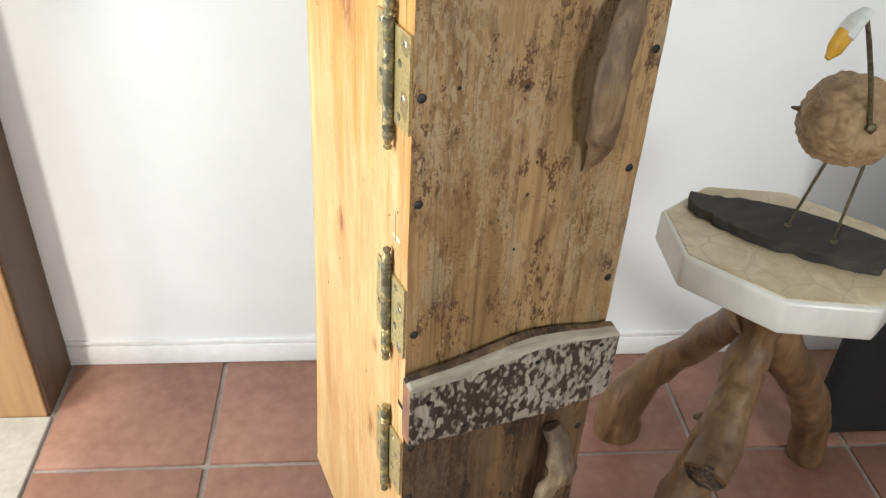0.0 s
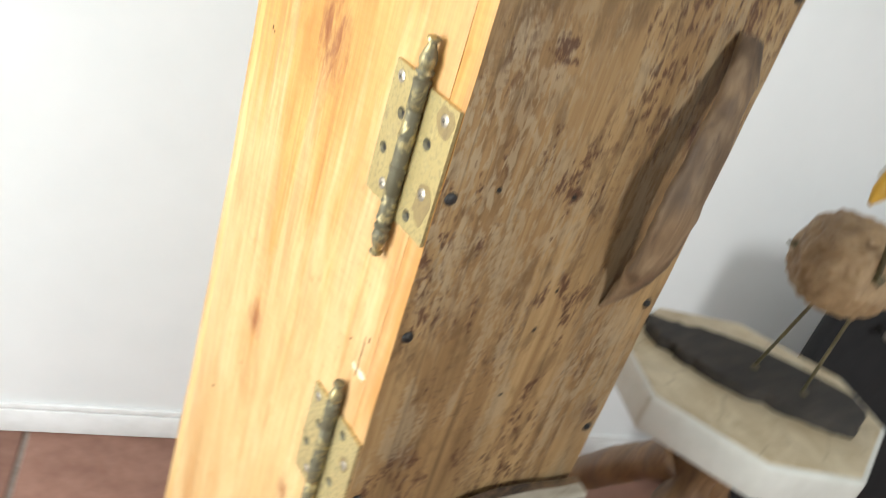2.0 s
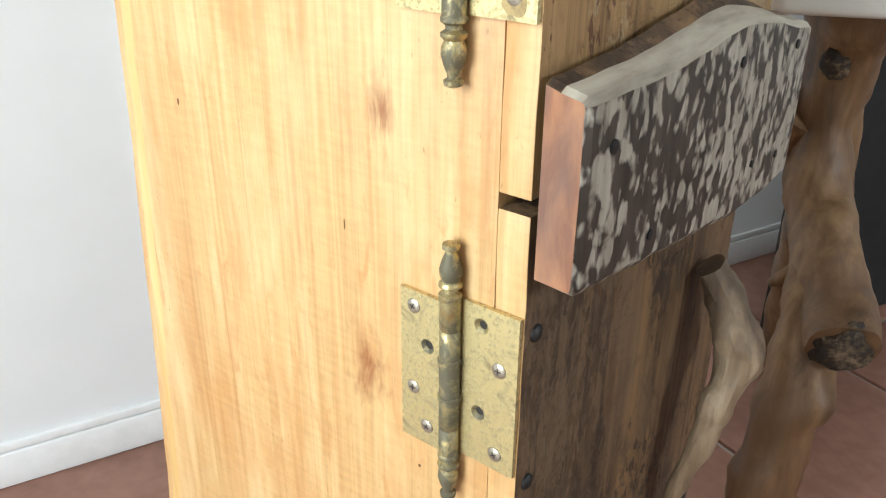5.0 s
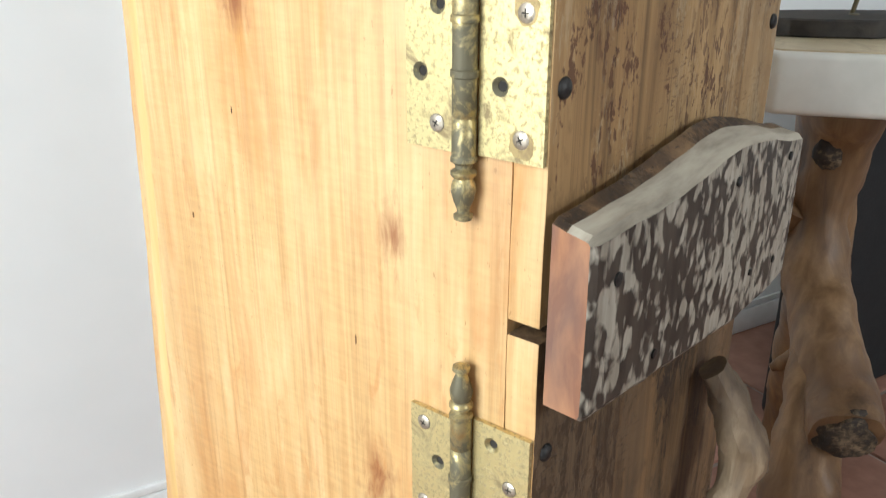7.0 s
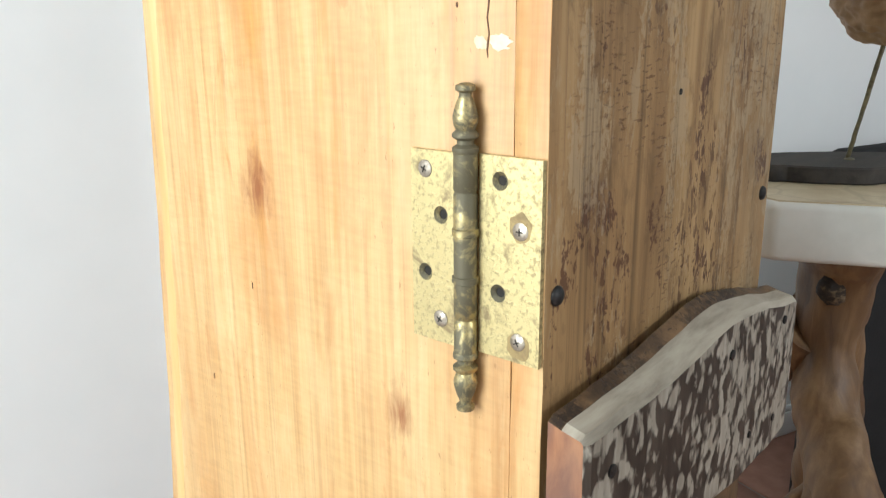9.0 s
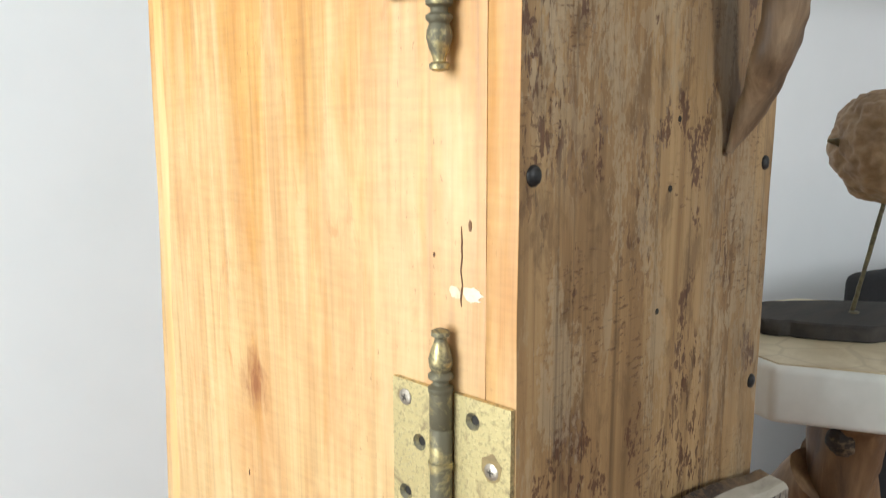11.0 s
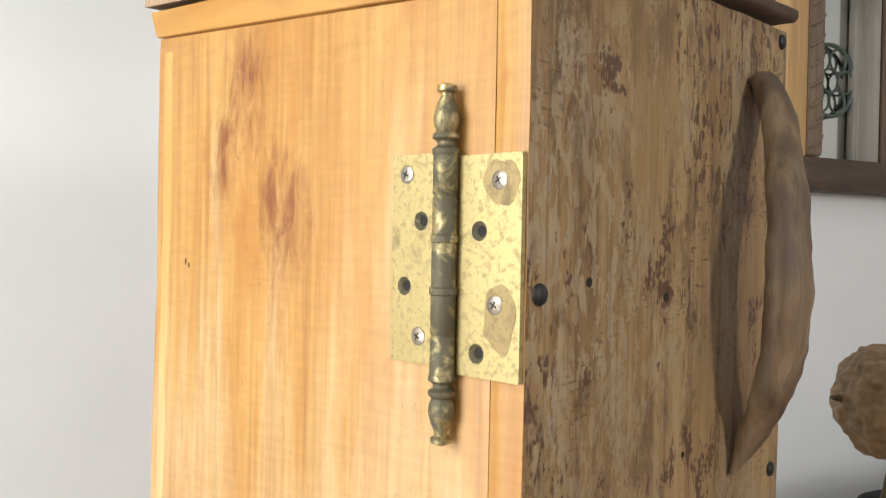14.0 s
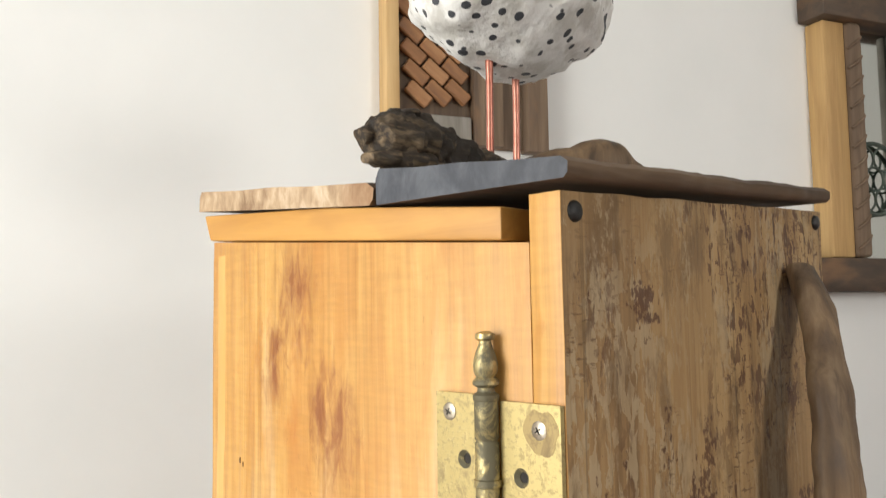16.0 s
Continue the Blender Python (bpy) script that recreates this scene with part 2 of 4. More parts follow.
def weathered(name, dark, mid, light, fleck, pale, amount):
    """Old planed board with paint remnants: dark flecks, pale scabs and vertical grain."""
    m, nt, b = nodes_of(name, 0.62)
    v = coords(nt, (1, 1, 0.035), False)
    grain = noise_tex(nt, v, 85, 6, 0.62, 0.5)
    broad = noise_tex(nt, v, 13, 3, 0.5, 0.6)
    col = ramp(nt, times(nt, times(nt, grain, 0.5), times(nt, broad, 0.5), "ADD"), ((0.37, dark), (0.5, mid), (0.63, light)))
    where = ramp(nt, noise_tex(nt, coords(nt, (1, 1, 0.55), False, (0.3, 0, 0.1)), 12, 4, 0.6), ((0.49, 0.0), (0.58, 1.0)))
    flecks = ramp(nt, noise_tex(nt, coords(nt, (1, 1, 0.5), False), 210, 5, 0.66, 0.0), ((amount, 0.0), (amount + 0.03, 1.0)))
    fine = ramp(nt, noise_tex(nt, coords(nt, (1, 1, 0.3), False, (0, 0, 4)), 230, 3, 0.6), ((0.55, 0.0), (0.60, 0.85)))
    scab_at = ramp(nt, noise_tex(nt, coords(nt, (1, 1, 0.5), False, (5, 0, 2)), 9, 3, 0.5), ((0.5, 0.0), (0.62, 1.0)))
    scabs = ramp(nt, noise_tex(nt, coords(nt, (1, 1, 0.3), False, (2, 0, 1)), 120, 5, 0.62, 0.3), ((0.52, 0.0), (0.56, 0.75)))
    saw_at = ramp(nt, noise_tex(nt, coords(nt, (1, 1, 0.8), False, (3, 0, 9)), 16, 3, 0.5), ((0.5, 0.0), (0.6, 1.0)))
    saw = times(nt, saw_at, ramp(nt, noise_tex(nt, coords(nt, (0.3, 0.3, 1.1), False, (0, 0, 2)), 420, 3, 0.6, 0.0), ((0.57, 0.0), (0.62, 0.6))))
    warp = nt.nodes.new("ShaderNodeVectorMath")
    warp.operation = "MULTIPLY_ADD"
    wn = nt.nodes.new("ShaderNodeTexNoise")
    wn.inputs["Scale"].default_value, wn.inputs["Detail"].default_value = 160, 4
    nt.links.new(coords(nt, (1, 1, 1), False), wn.inputs["Vector"])
    warp.inputs[1].default_value = (0.006, 0.006, 0.006)
    nt.links.new(wn.outputs["Color"], warp.inputs[0])
    nt.links.new(coords(nt, (1, 1, 0.45), False), warp.inputs[2])
    cell = nt.nodes.new("ShaderNodeTexVoronoi")
    cell.inputs["Scale"].default_value = 290
    nt.links.new(warp.outputs[0], cell.inputs["Vector"])
    rgb = nt.nodes.new("ShaderNodeSeparateColor")
    nt.links.new(cell.outputs["Color"], rgb.inputs[0])
    blocks = times(nt, where, ramp(nt, rgb.outputs[0], ((0.86, 0.0), (0.88, 0.85))))
    pales = times(nt, scab_at, ramp(nt, rgb.outputs[1], ((0.74, 0.0), (0.79, 0.6))))
    pale_f = times(nt, times(nt, scab_at, scabs), pales, "MAXIMUM")
    dark_f = times(nt, times(nt, where, times(nt, flecks, fine, "MAXIMUM")), blocks, "MAXIMUM")
    dark_f = times(nt, dark_f, saw, "MAXIMUM")
    col = mix(nt, pale_f, col, pale)
    col = mix(nt, dark_f, col, fleck)
    soft = ramp(nt, noise_tex(nt, coords(nt, (1, 1, 0.3), False, (1, 0, 7)), 14, 3), ((0.52, 0.0), (0.75, 0.55)))
    col = mix(nt, soft, col, dark)
    blotch = ramp(nt, noise_tex(nt, coords(nt, (1, 1, 0.42), False, (8, 1, 3)), 48, 6, 0.66, 0.3), ((0.52, 0.0), (0.62, 0.55)))
    col = mix(nt, blotch, col, dark)
    chalk = ramp(nt, noise_tex(nt, coords(nt, (1, 1, 0.25), False, (1, 6, 3)), 62, 6, 0.7, 0.2), ((0.58, 0.0), (0.66, 0.5)))
    col = mix(nt, chalk, col, pale)
    rag = noise_tex(nt, coords(nt, (1, 1, 0.6), False, (2, 8, 5)), 330, 4, 0.65)
    area_n = noise_tex(nt, coords(nt, (1, 1, 0.42), False, (6, 3, 4)), 30, 4, 0.6, 0.2)
    paint = ramp(nt, times(nt, times(nt, area_n, 0.72), times(nt, rag, 0.28), "ADD"), ((0.578, 0.0), (0.598, 0.85)))
    col = mix(nt, paint, col, fleck)
    film = ramp(nt, times(nt, times(nt, noise_tex(nt, coords(nt, (1, 1, 0.3), False, (9, 9, 1)), 24, 4, 0.6), 0.7), times(nt, rag, 0.3), "ADD"), ((0.535, 0.0), (0.575, 0.55)))
    col = mix(nt, film, col, pale)
    ln = ramp(nt, noise_tex(nt, coords(nt, (1, 1, 0.010), False, (3, 3, 1)), 190, 4, 0.7, 0.15), ((0.34, 0.55), (0.46, 1.0)))
    col = mix(nt, 0.8, col, ln, "MULTIPLY")
    nt.links.new(col, b.inputs["Base Color"])
    h = times(nt, times(nt, grain, 0.4), times(nt, pale_f, 0.35), "ADD")
    h = times(nt, h, times(nt, dark_f, 0.5), "SUBTRACT")
    bump(nt, b, h, 0.55, 0.0022)
    return m


WEATHERED = weathered("weathered_door_board", (0.130, 0.071, 0.026), (0.295, 0.172, 0.068), (0.44, 0.285, 0.128), (0.085, 0.030, 0.012), (0.43, 0.325, 0.195), 0.61)
DARK_BOARD = weathered("dark_weathered_board", (0.024, 0.013, 0.006), (0.075, 0.041, 0.018), (0.20, 0.115, 0.05), (0.02, 0.011, 0.006), (0.14, 0.09, 0.048), 0.58)


def speckled():
    m, nt, b = nodes_of("speckled_board_face", 0.5)
    v = coords(nt, (1.0, 1.0, 0.6), False)
    blot = noise_tex(nt, v, 120, 2.5, 0.5, 0.5)
    broad = noise_tex(nt, v, 15, 2, 0.5)
    vo = nt.nodes.new("ShaderNodeTexVoronoi")
    vo.inputs["Scale"].default_value = 150
    nt.links.new(v, vo.inputs["Vector"])
    mixed = times(nt, times(nt, blot, 0.5), times(nt, vo.outputs["Distance"], 0.22), "ADD")
    f = ramp(nt, times(nt, mixed, times(nt, broad, 0.3), "ADD"), ((0.475, 0.0), (0.55, 1.0)))
    pale = ramp(nt, noise_tex(nt, coords(nt, (1, 1, 0.2), False), 160, 4), ((0.35, (0.27, 0.24, 0.19)), (0.65, (0.41, 0.375, 0.31))))
    dark = ramp(nt, noise_tex(nt, coords(nt, (1, 1, 0.2), False), 110, 4), ((0.35, (0.026, 0.019, 0.014)), (0.65, (0.065, 0.049, 0.037))))
    nt.links.new(mix(nt, f, pale, dark), b.inputs["Base Color"])
    bump(nt, b, f, 0.3, 0.001)
    return m


SPECKLED = speckled()
BOARD_END = wood("raw_board_end", (0.26, 0.10, 0.04), (0.48, 0.215, 0.09), (0.60, 0.32, 0.15), fine=75, length=22, stain=(0.08, 0.07, 0.075), stain_at=0.47, rough=0.7, relief=0.6)
BOARD_TOP = wood("grey_board_wane", (0.14, 0.115, 0.085), (0.36, 0.32, 0.25), (0.48, 0.44, 0.36), axis="x", fine=80, length=14, stain=(0.05, 0.04, 0.03), stain_at=0.55, rough=0.65, relief=0.6)


def brass(name, bright, tarnish, cover, rough):
    m, nt, b = nodes_of(name, rough, 0.85)
    v = coords(nt)
    f = ramp(nt, noise_tex(nt, v, 60, 7, 0.7, 0.6), ((cover, 0.0), (cover + 0.12, 1.0)))
    g = ramp(nt, noise_tex(nt, v, 380, 5, 0.65), ((0.5, 0.0), (0.62, 0.7)))
    f = times(nt, f, g, "MAXIMUM")
    nt.links.new(mix(nt, f, bright, tarnish), b.inputs["Base Color"])
    nt.links.new(ramp(nt, f, ((0.0, rough), (1.0, 0.62))), b.inputs["Roughness"])
    nt.links.new(ramp(nt, f, ((0.0, 0.9), (1.0, 0.35))), b.inputs["Metallic"])
    bump(nt, b, g, 0.2, 0.0006)
    return m


BRASS = brass("worn_brass", (0.66, 0.56, 0.29), (0.25, 0.19, 0.095), 0.53, 0.42)
BRONZE = brass("tarnished_pin", (0.50, 0.41, 0.2), (0.125, 0.112, 0.07), 0.40, 0.36)
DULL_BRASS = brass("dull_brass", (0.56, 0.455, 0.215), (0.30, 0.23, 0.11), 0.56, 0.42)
TARNISH = brass("tarnish_patch", (0.36, 0.275, 0.135), (0.23, 0.165, 0.08), 0.5, 0.5)
STEEL = brass("screw_steel", (0.45, 0.40, 0.33), (0.2, 0.17, 0.13), 0.55, 0.35)


def plain(name, a, c, scale, rough, metal=0.0, relief=0.2, detail=4.0, dist=0.002):
    m, nt, b = nodes_of(name, rough, metal)
    v = coords(nt)
    n = noise_tex(nt, v, scale, detail)
    big = noise_tex(nt, v, scale / 9, 3)
    nt.links.new(ramp(nt, times(nt, times(nt, n, 0.5), times(nt, big, 0.5), "ADD"), ((0.36, a), (0.64, c))), b.inputs["Base Color"])
    bump(nt, b, n, relief, dist)
    return m


DARK_HOLE = plain("dark_recess", (0.012, 0.01, 0.008), (0.03, 0.025, 0.02), 200, 0.8)
NAIL = plain("black_nail", (0.02, 0.02, 0.02), (0.055, 0.052, 0.05), 300, 0.5, 0.6)
PLASTER = plain("white_plaster", (0.775, 0.79, 0.785), (0.815, 0.825, 0.82), 9, 0.85, relief=0.05)
BASE_PAINT = plain("white_skirting_paint", (0.70, 0.70, 0.68), (0.80, 0.80, 0.79), 40, 0.6, relief=0.1)
CREAM = plain("cream_paint", (0.60, 0.48, 0.30), (0.74, 0.66, 0.50), 260, 0.7)
TILE = plain("terracotta", (0.22, 0.105, 0.072), (0.33, 0.175, 0.125), 34, 0.5, relief=0.15)
GROUT = plain("grey_grout", (0.26, 0.22, 0.19), (0.38, 0.33, 0.29), 120, 0.9)
STONE = plain("threshold_stone", (0.34, 0.31, 0.26), (0.45, 0.42, 0.36), 60, 0.6)
CHARCOAL = plain("charcoal_cloth", (0.007, 0.0075, 0.0085), (0.014, 0.0145, 0.016), 240, 0.85)
RESIN = plain("white_resin_edge", (0.52, 0.52, 0.47), (0.68, 0.68, 0.63), 24, 0.28, relief=0.05)
GROUND = plain("outdoor_paving", (0.3, 0.28, 0.25), (0.45, 0.42, 0.38), 8, 0.9)
COPPER = plain("copper_leg", (0.38, 0.13, 0.09), (0.55, 0.25, 0.19), 140, 0.35, 0.7)
WIRE = plain("twisted_wire", (0.045, 0.04, 0.025), (0.2, 0.17, 0.09), 260, 0.5, 0.5)
PAPER = plain("wrapped_bark_paper", (0.19, 0.115, 0.055), (0.40, 0.27, 0.145), 60, 0.6, relief=0.8, dist=0.003, detail=6.0)
YELLOW = plain("yellow_beak", (0.5, 0.27, 0.015), (0.66, 0.38, 0.04), 120, 0.5)
GREY_HEAD = plain("pale_head", (0.5, 0.52, 0.5), (0.68, 0.7, 0.68), 160, 0.5)
VERDIGRIS = plain("green_ring", (0.06, 0.09, 0.075), (0.13, 0.165, 0.14), 120, 0.6)


def marble():
    """Pale stone pieces with thin darker joints."""
    m, nt, b = nodes_of("pale_stone_mosaic", 0.38)
    v = coords(nt, (1, 1, 1), False)
    vo = nt.nodes.new("ShaderNodeTexVoronoi")
    vo.feature, vo.inputs["Scale"].default_value = "DISTANCE_TO_EDGE", 19
    nt.links.new(v, vo.inputs["Vector"])
    line = ramp(nt, vo.outputs["Distance"], ((0.012, 1.0), (0.035, 0.0)))
    col = ramp(nt, noise_tex(nt, v, 22, 5, 0.6, 0.8), ((0.35, (0.46, 0.37, 0.23)), (0.65, (0.62, 0.54, 0.38))))
    nt.links.new(mix(nt, times(nt, line, 0.3), col, (0.30, 0.24, 0.15)), b.inputs["Base Color"])
    return m


MARBLE = marble()


def spotted():
    m, nt, b = nodes_of("white_papier_mache_with_spots", 0.6)
    v = coords(nt, (1, 1, 1), False)
    vo = nt.nodes.new("ShaderNodeTexVoronoi")
    vo.inputs["Scale"].default_value = 84
    vo.inputs["Randomness"].default_value = 0.85
    nt.links.new(v, vo.inputs["Vector"])
    rad = times(nt, noise_tex(nt, v, 40, 2), 0.52)
    f = ramp(nt, times(nt, vo.outputs["Distance"], rad, "SUBTRACT"), ((0.0, 1.0), (0.04, 0.0)))
    base = ramp(nt, noise_tex(nt, v, 60, 4), ((0.38, (0.60, 0.59, 0.56)), (0.55, (0.82, 0.82, 0.81))))
    nt.links.new(mix(nt, f, base, (0.05, 0.055, 0.065)), b.inputs["Base Color"])
    bump(nt, b, noise_tex(nt, v, 130, 5), 0.7, 0.003)
    return m


SPOTTED = spotted()


def mirror():
    m, nt, b = nodes_of("mirror_glass", 0.12, 1.0)
    b.inputs["Base Color"].default_value = (0.66, 0.68, 0.65, 1)
    return m


MIRROR = mirror()


# ---------------------------------------------------------------- mesh helpers
def mesh_of(name, bm, mats, smooth=0):
    me = bpy.data.meshes.new(name)
    bmesh.ops.recalc_face_normals(bm, faces=bm.faces)
    bm.to_mesh(me)
    bm.free()
    for m in mats if isinstance(mats, (list, tuple)) else [mats]:
        me.materials.append(m)
    if smooth:
        for p in me.polygons:
            p.use_smooth = True
        me.set_sharp_from_angle(angle=radians(smooth))
    return me


def thing(name, at, label, category, group="", kind=""):
    ob = new(name)
    ob.location = at
    ob.empty_display_size = 0.05
    ob["base"] = 1
    return tagged(ob, label, category, group, kind)


def part(name, bm, mats, parent=None, label="", smooth=0):
    """One mesh, drawn in world places, under a thing or a part."""
    ob = new(name, mesh_of(name, bm, mats, smooth))
    if parent is not None:
        ob.parent = parent
        if parent.type == "EMPTY":
            ob.matrix_parent_inverse = Matrix.Translation(parent.location).inverted()
    if label:
        ob["label"] = label
    return ob


def single(name, bm, mats, label, category, kind="", smooth=0, group=""):
    return tagged(part(name, bm, mats, None, "", smooth), label, category, group, kind)


def box(lo, hi, bevel=0.0, m=None, bm=None, mat=0, seg=2):
    own = bmesh.new()
    bmesh.ops.create_cube(own, size=1)
    c, s = [(a + b) / 2 for a, b in zip(lo, hi)], [b - a for a, b in zip(lo, hi)]
    for v in own.verts:
        v.co = Vector((c[0] + v.co.x * s[0], c[1] + v.co.y * s[1], c[2] + v.co.z * s[2]))
    if bevel:
        bmesh.ops.bevel(own, geom=own.edges[:], offset=bevel, segments=seg, affect="EDGES", profile=0.5)
    if m is not None:
        own.transform(m)
    for f in own.faces:
        f.material_index = mat
    if bm is None:
        return own
    add(bm, own)
    return bm


def add(bm, other):
    me = bpy.data.meshes.new("tmp")
    other.to_mesh(me)
    other.free()
    bm.from_mesh(me)
    bpy.data.meshes.remove(me)
    return bm


def slab(outline, a, b, axis="y", bevel=0.0, seg=2):
    """A board cut to an outline: pairs in the plane across the axis, from a to b along it."""
    bm = bmesh.new()

    def place(p, d):
        return {"y": (p[0], d, p[1]), "x": (d, p[0], p[1]), "z": (p[0], p[1], d)}[axis]
    low = [bm.verts.new(place(p, a)) for p in outline]
    high = [bm.verts.new(place(p, b)) for p in outline]
    bm.faces.new(low)
    bm.faces.new(high[::-1])
    for i in range(len(outline)):
        j = (i + 1) % len(outline)
        bm.faces.new((low[i], high[i], high[j], low[j]))
    bmesh.ops.recalc_face_normals(bm, faces=bm.faces)
    if bevel:
        rim = [e for e in bm.edges if e.calc_face_angle(0) > 0.6]
        bmesh.ops.bevel(bm, geom=rim, offset=bevel, segments=seg, affect="EDGES", profile=0.5)
    return bm


def lathe(profile, centre, seg=20, bm=None, axis="z", mat=0, capped=True):
    """Radii and heights turned round an axis through the centre."""
    bm = bm or bmesh.new()
    rings = []
    for r, h in profile:
        ring = []
        for i in range(seg):
            a = 2 * math.pi * i / seg
            p = (r * math.cos(a), r * math.sin(a), h)
            if axis == "x":
                p = (h, p[0], p[1])
            elif axis == "y":
                p = (p[0], h, p[1])
            ring.append(bm.verts.new(Vector(p) + Vector(centre)))
        rings.append(ring)
    for a, b in zip(rings, rings[1:]):
        for i in range(seg):
            f = bm.faces.new((a[i], a[(i + 1) % seg], b[(i + 1) % seg], b[i]))
            f.material_index = mat
    for ring in (rings[0], rings[-1]) if capped else ():
        f = bm.faces.new(ring)
        f.material_index = mat
    return bm


def limb(path, radii, seg=18, steps=10, rough=0.12, flat=(1.0, 1.0), seed=0, bm=None, mat=0, freq=26.0, knots=()):
    """A gnarled branch: a tube along a smooth path with uneven girth and swellings at its knots."""
    bm = bm or bmesh.new()
    pts = [Vector(p) for p in path]
    pts = [pts[0] * 2 - pts[1]] + pts + [pts[-1] * 2 - pts[-2]]
    rs = [radii[0]] + list(radii) + [radii[-1]]
    line, girth = [], []
    for i in range(1, len(pts) - 2):
        for k in range(steps + (i == len(pts) - 3)):
            t = k / steps
            p0, p1, p2, p3 = pts[i - 1:i + 3]
            line.append(0.5 * (2 * p1 + (p2 - p0) * t + (2 * p0 - 5 * p1 + 4 * p2 - p3) * t * t + (3 * p1 - p0 - 3 * p2 + p3) * t ** 3))
            girth.append(rs[i] + (rs[i + 1] - rs[i]) * (t * t * (3 - 2 * t)))
    side, rings = None, []
    for i, p in enumerate(line):
        d = (line[min(i + 1, len(line) - 1)] - line[max(i - 1, 0)]).normalized()
        ref = side if side is not None else (Vector((1, 0, 0)) if abs(d.x) < 0.8 else Vector((0, 1, 0)))
        side = (ref - d * ref.dot(d)).normalized()
        up = d.cross(side)
        ring = []
        for k in range(seg):
            a = 2 * math.pi * k / seg
            o = side * math.cos(a) * flat[0] + up * math.sin(a) * flat[1]
            q = p + o * girth[i]
            w = noise.noise(q * freq + Vector((seed * 7.1, 0, 0))) * rough + noise.noise(q * freq * 3.1 + Vector((0, seed * 3.3, 0))) * rough * 0.4
            for c, size, far in knots:
                w += size * math.exp(-((q - Vector(c)).length / far) ** 2)
            ring.append(bm.verts.new(q + o * girth[i] * w))
        rings.append(ring)
    for a, b in zip(rings, rings[1:]):
        for k in range(seg):
            f = bm.faces.new((a[k], a[(k + 1) % seg], b[(k + 1) % seg], b[k]))
            f.material_index = mat
    for ring, i in ((rings[0], 0), (rings[-1], -1)):
        mid = bm.verts.new(line[i] + (line[i] - line[1 if i == 0 else -2]).normalized() * girth[i] * 0.12)
        for k in range(seg):
            f = bm.faces.new((ring[k], ring[(k + 1) % seg], mid))
            f.material_index = mat
    return bm


def blob(centre, size, turn=(0, 0, 0), rough=0.08, freq=30.0, sub=4, bm=None, mat=0, seed=0):
    own = bmesh.new()
    bmesh.ops.create_icosphere(own, subdivisions=sub, radius=1)
    m = pose(0, 0, 0, *turn).to_3x3()
    for v in own.verts:
        d = v.co.normalized()
        w = 1 + rough * noise.noise(d * freq / 12 + Vector((seed * 5.0, 0, 0))) + rough * 0.5 * noise.noise(d * freq / 4 + Vector((0, seed * 2.0, 0)))
        v.co = m @ Vector((d.x * size[0] * w, d.y * size[1] * w, d.z * size[2] * w)) + Vector(centre)
    for f in own.faces:
        f.material_index = mat
    if bm is None:
        return own
    return add(bm, own)


# ---------------------------------------------------------------- the room
WALL_V, WEST_U, EAST_U, SOUTH_V, HIGH = 0.774, -0.697, 3.0, -2.7, 2.6
single("wall_north", box((-1.4, WALL_V, -0.1), (EAST_U + 0.15, WALL_V + 0.15, HIGH), 0, RW), PLASTER, "white painted plaster wall behind the cabinet", "wall", "structure")
bm = box((WEST_U - 0.2, 0.612, 2.1), (WEST_U, WALL_V, HIGH), 0, RW)
box((WEST_U - 0.2, SOUTH_V, -0.1), (WEST_U, -0.5, HIGH), 0, RW, bm)
box((WEST_U - 0.2, -0.5, 2.1), (WEST_U, 0.612, HIGH), 0, RW, bm)
single("wall_west", bm, PLASTER, "white plaster wall with an open doorway", "wall", "structure")
single("wall_east", box((EAST_U, SOUTH_V, -0.1), (EAST_U + 0.15, WALL_V, HIGH), 0, RW), PLASTER, "plain white plaster side wall", "wall", "structure")
bm = box((WEST_U - 0.2, SOUTH_V - 0.15, -0.1), (0.8, SOUTH_V, HIGH), 0, RW)
box((1.7, SOUTH_V - 0.15, -0.1), (EAST_U + 0.15, SOUTH_V, HIGH), 0, RW, bm)
box((0.8, SOUTH_V - 0.15, -0.1), (1.7, SOUTH_V, 1.0), 0, RW, bm)
box((0.8, SOUTH_V - 0.15, 2.2), (1.7, SOUTH_V, HIGH), 0, RW, bm)
single("wall_south", bm, PLASTER, "white plaster wall with a window opening", "wall", "structure")
single("ceiling", box((WEST_U - 0.2, SOUTH_V - 0.15, HIGH), (EAST_U + 0.15, WALL_V + 0.15, HIGH + 0.12), 0, RW), PLASTER, "plain white ceiling", "ceiling", "structure")
single("ground", box((-40, -40, -0.14), (40, 40, -0.1)), GROUND, "pale paving outside the doorway", "ground", "structure")

# Skirting board and the door's wooden jamb
bm = box((WEST_U, WALL_V - 0.009, 0.0), (EAST_U, WALL_V, 0.052), 0.003, RW)
box((WEST_U, WALL_V - 0.007, 0.0535), (EAST_U, WALL_V, 0.066), 0.002, RW, bm)
single("baseboard", bm, BASE_PAINT, "low white painted skirting board along the wall", "baseboard", "structure", 40)
jamb = thing("door_1", RW @ Vector((WEST_U - 0.08, 0.7, 0)), "brown varnished wooden door jamb beside the white wall", "door frame", kind="structure")
part("jamb", box((WEST_U - 0.2, 0.612, 0.0), (WEST_U + 0.004, WALL_V - 0.011, 2.1), 0.003, RW), DOOR_FRAME, jamb)
# Thin strip added to carry the painted shade of the jamb's side.
part("lining", box((WEST_U + 0.0045, 0.618, 0.0), (WEST_U + 0.010, WALL_V - 0.0115, 2.1), 0.002, RW), JAMB_SHADE, jamb, "side of the jamb with its shade painted in dark brown")
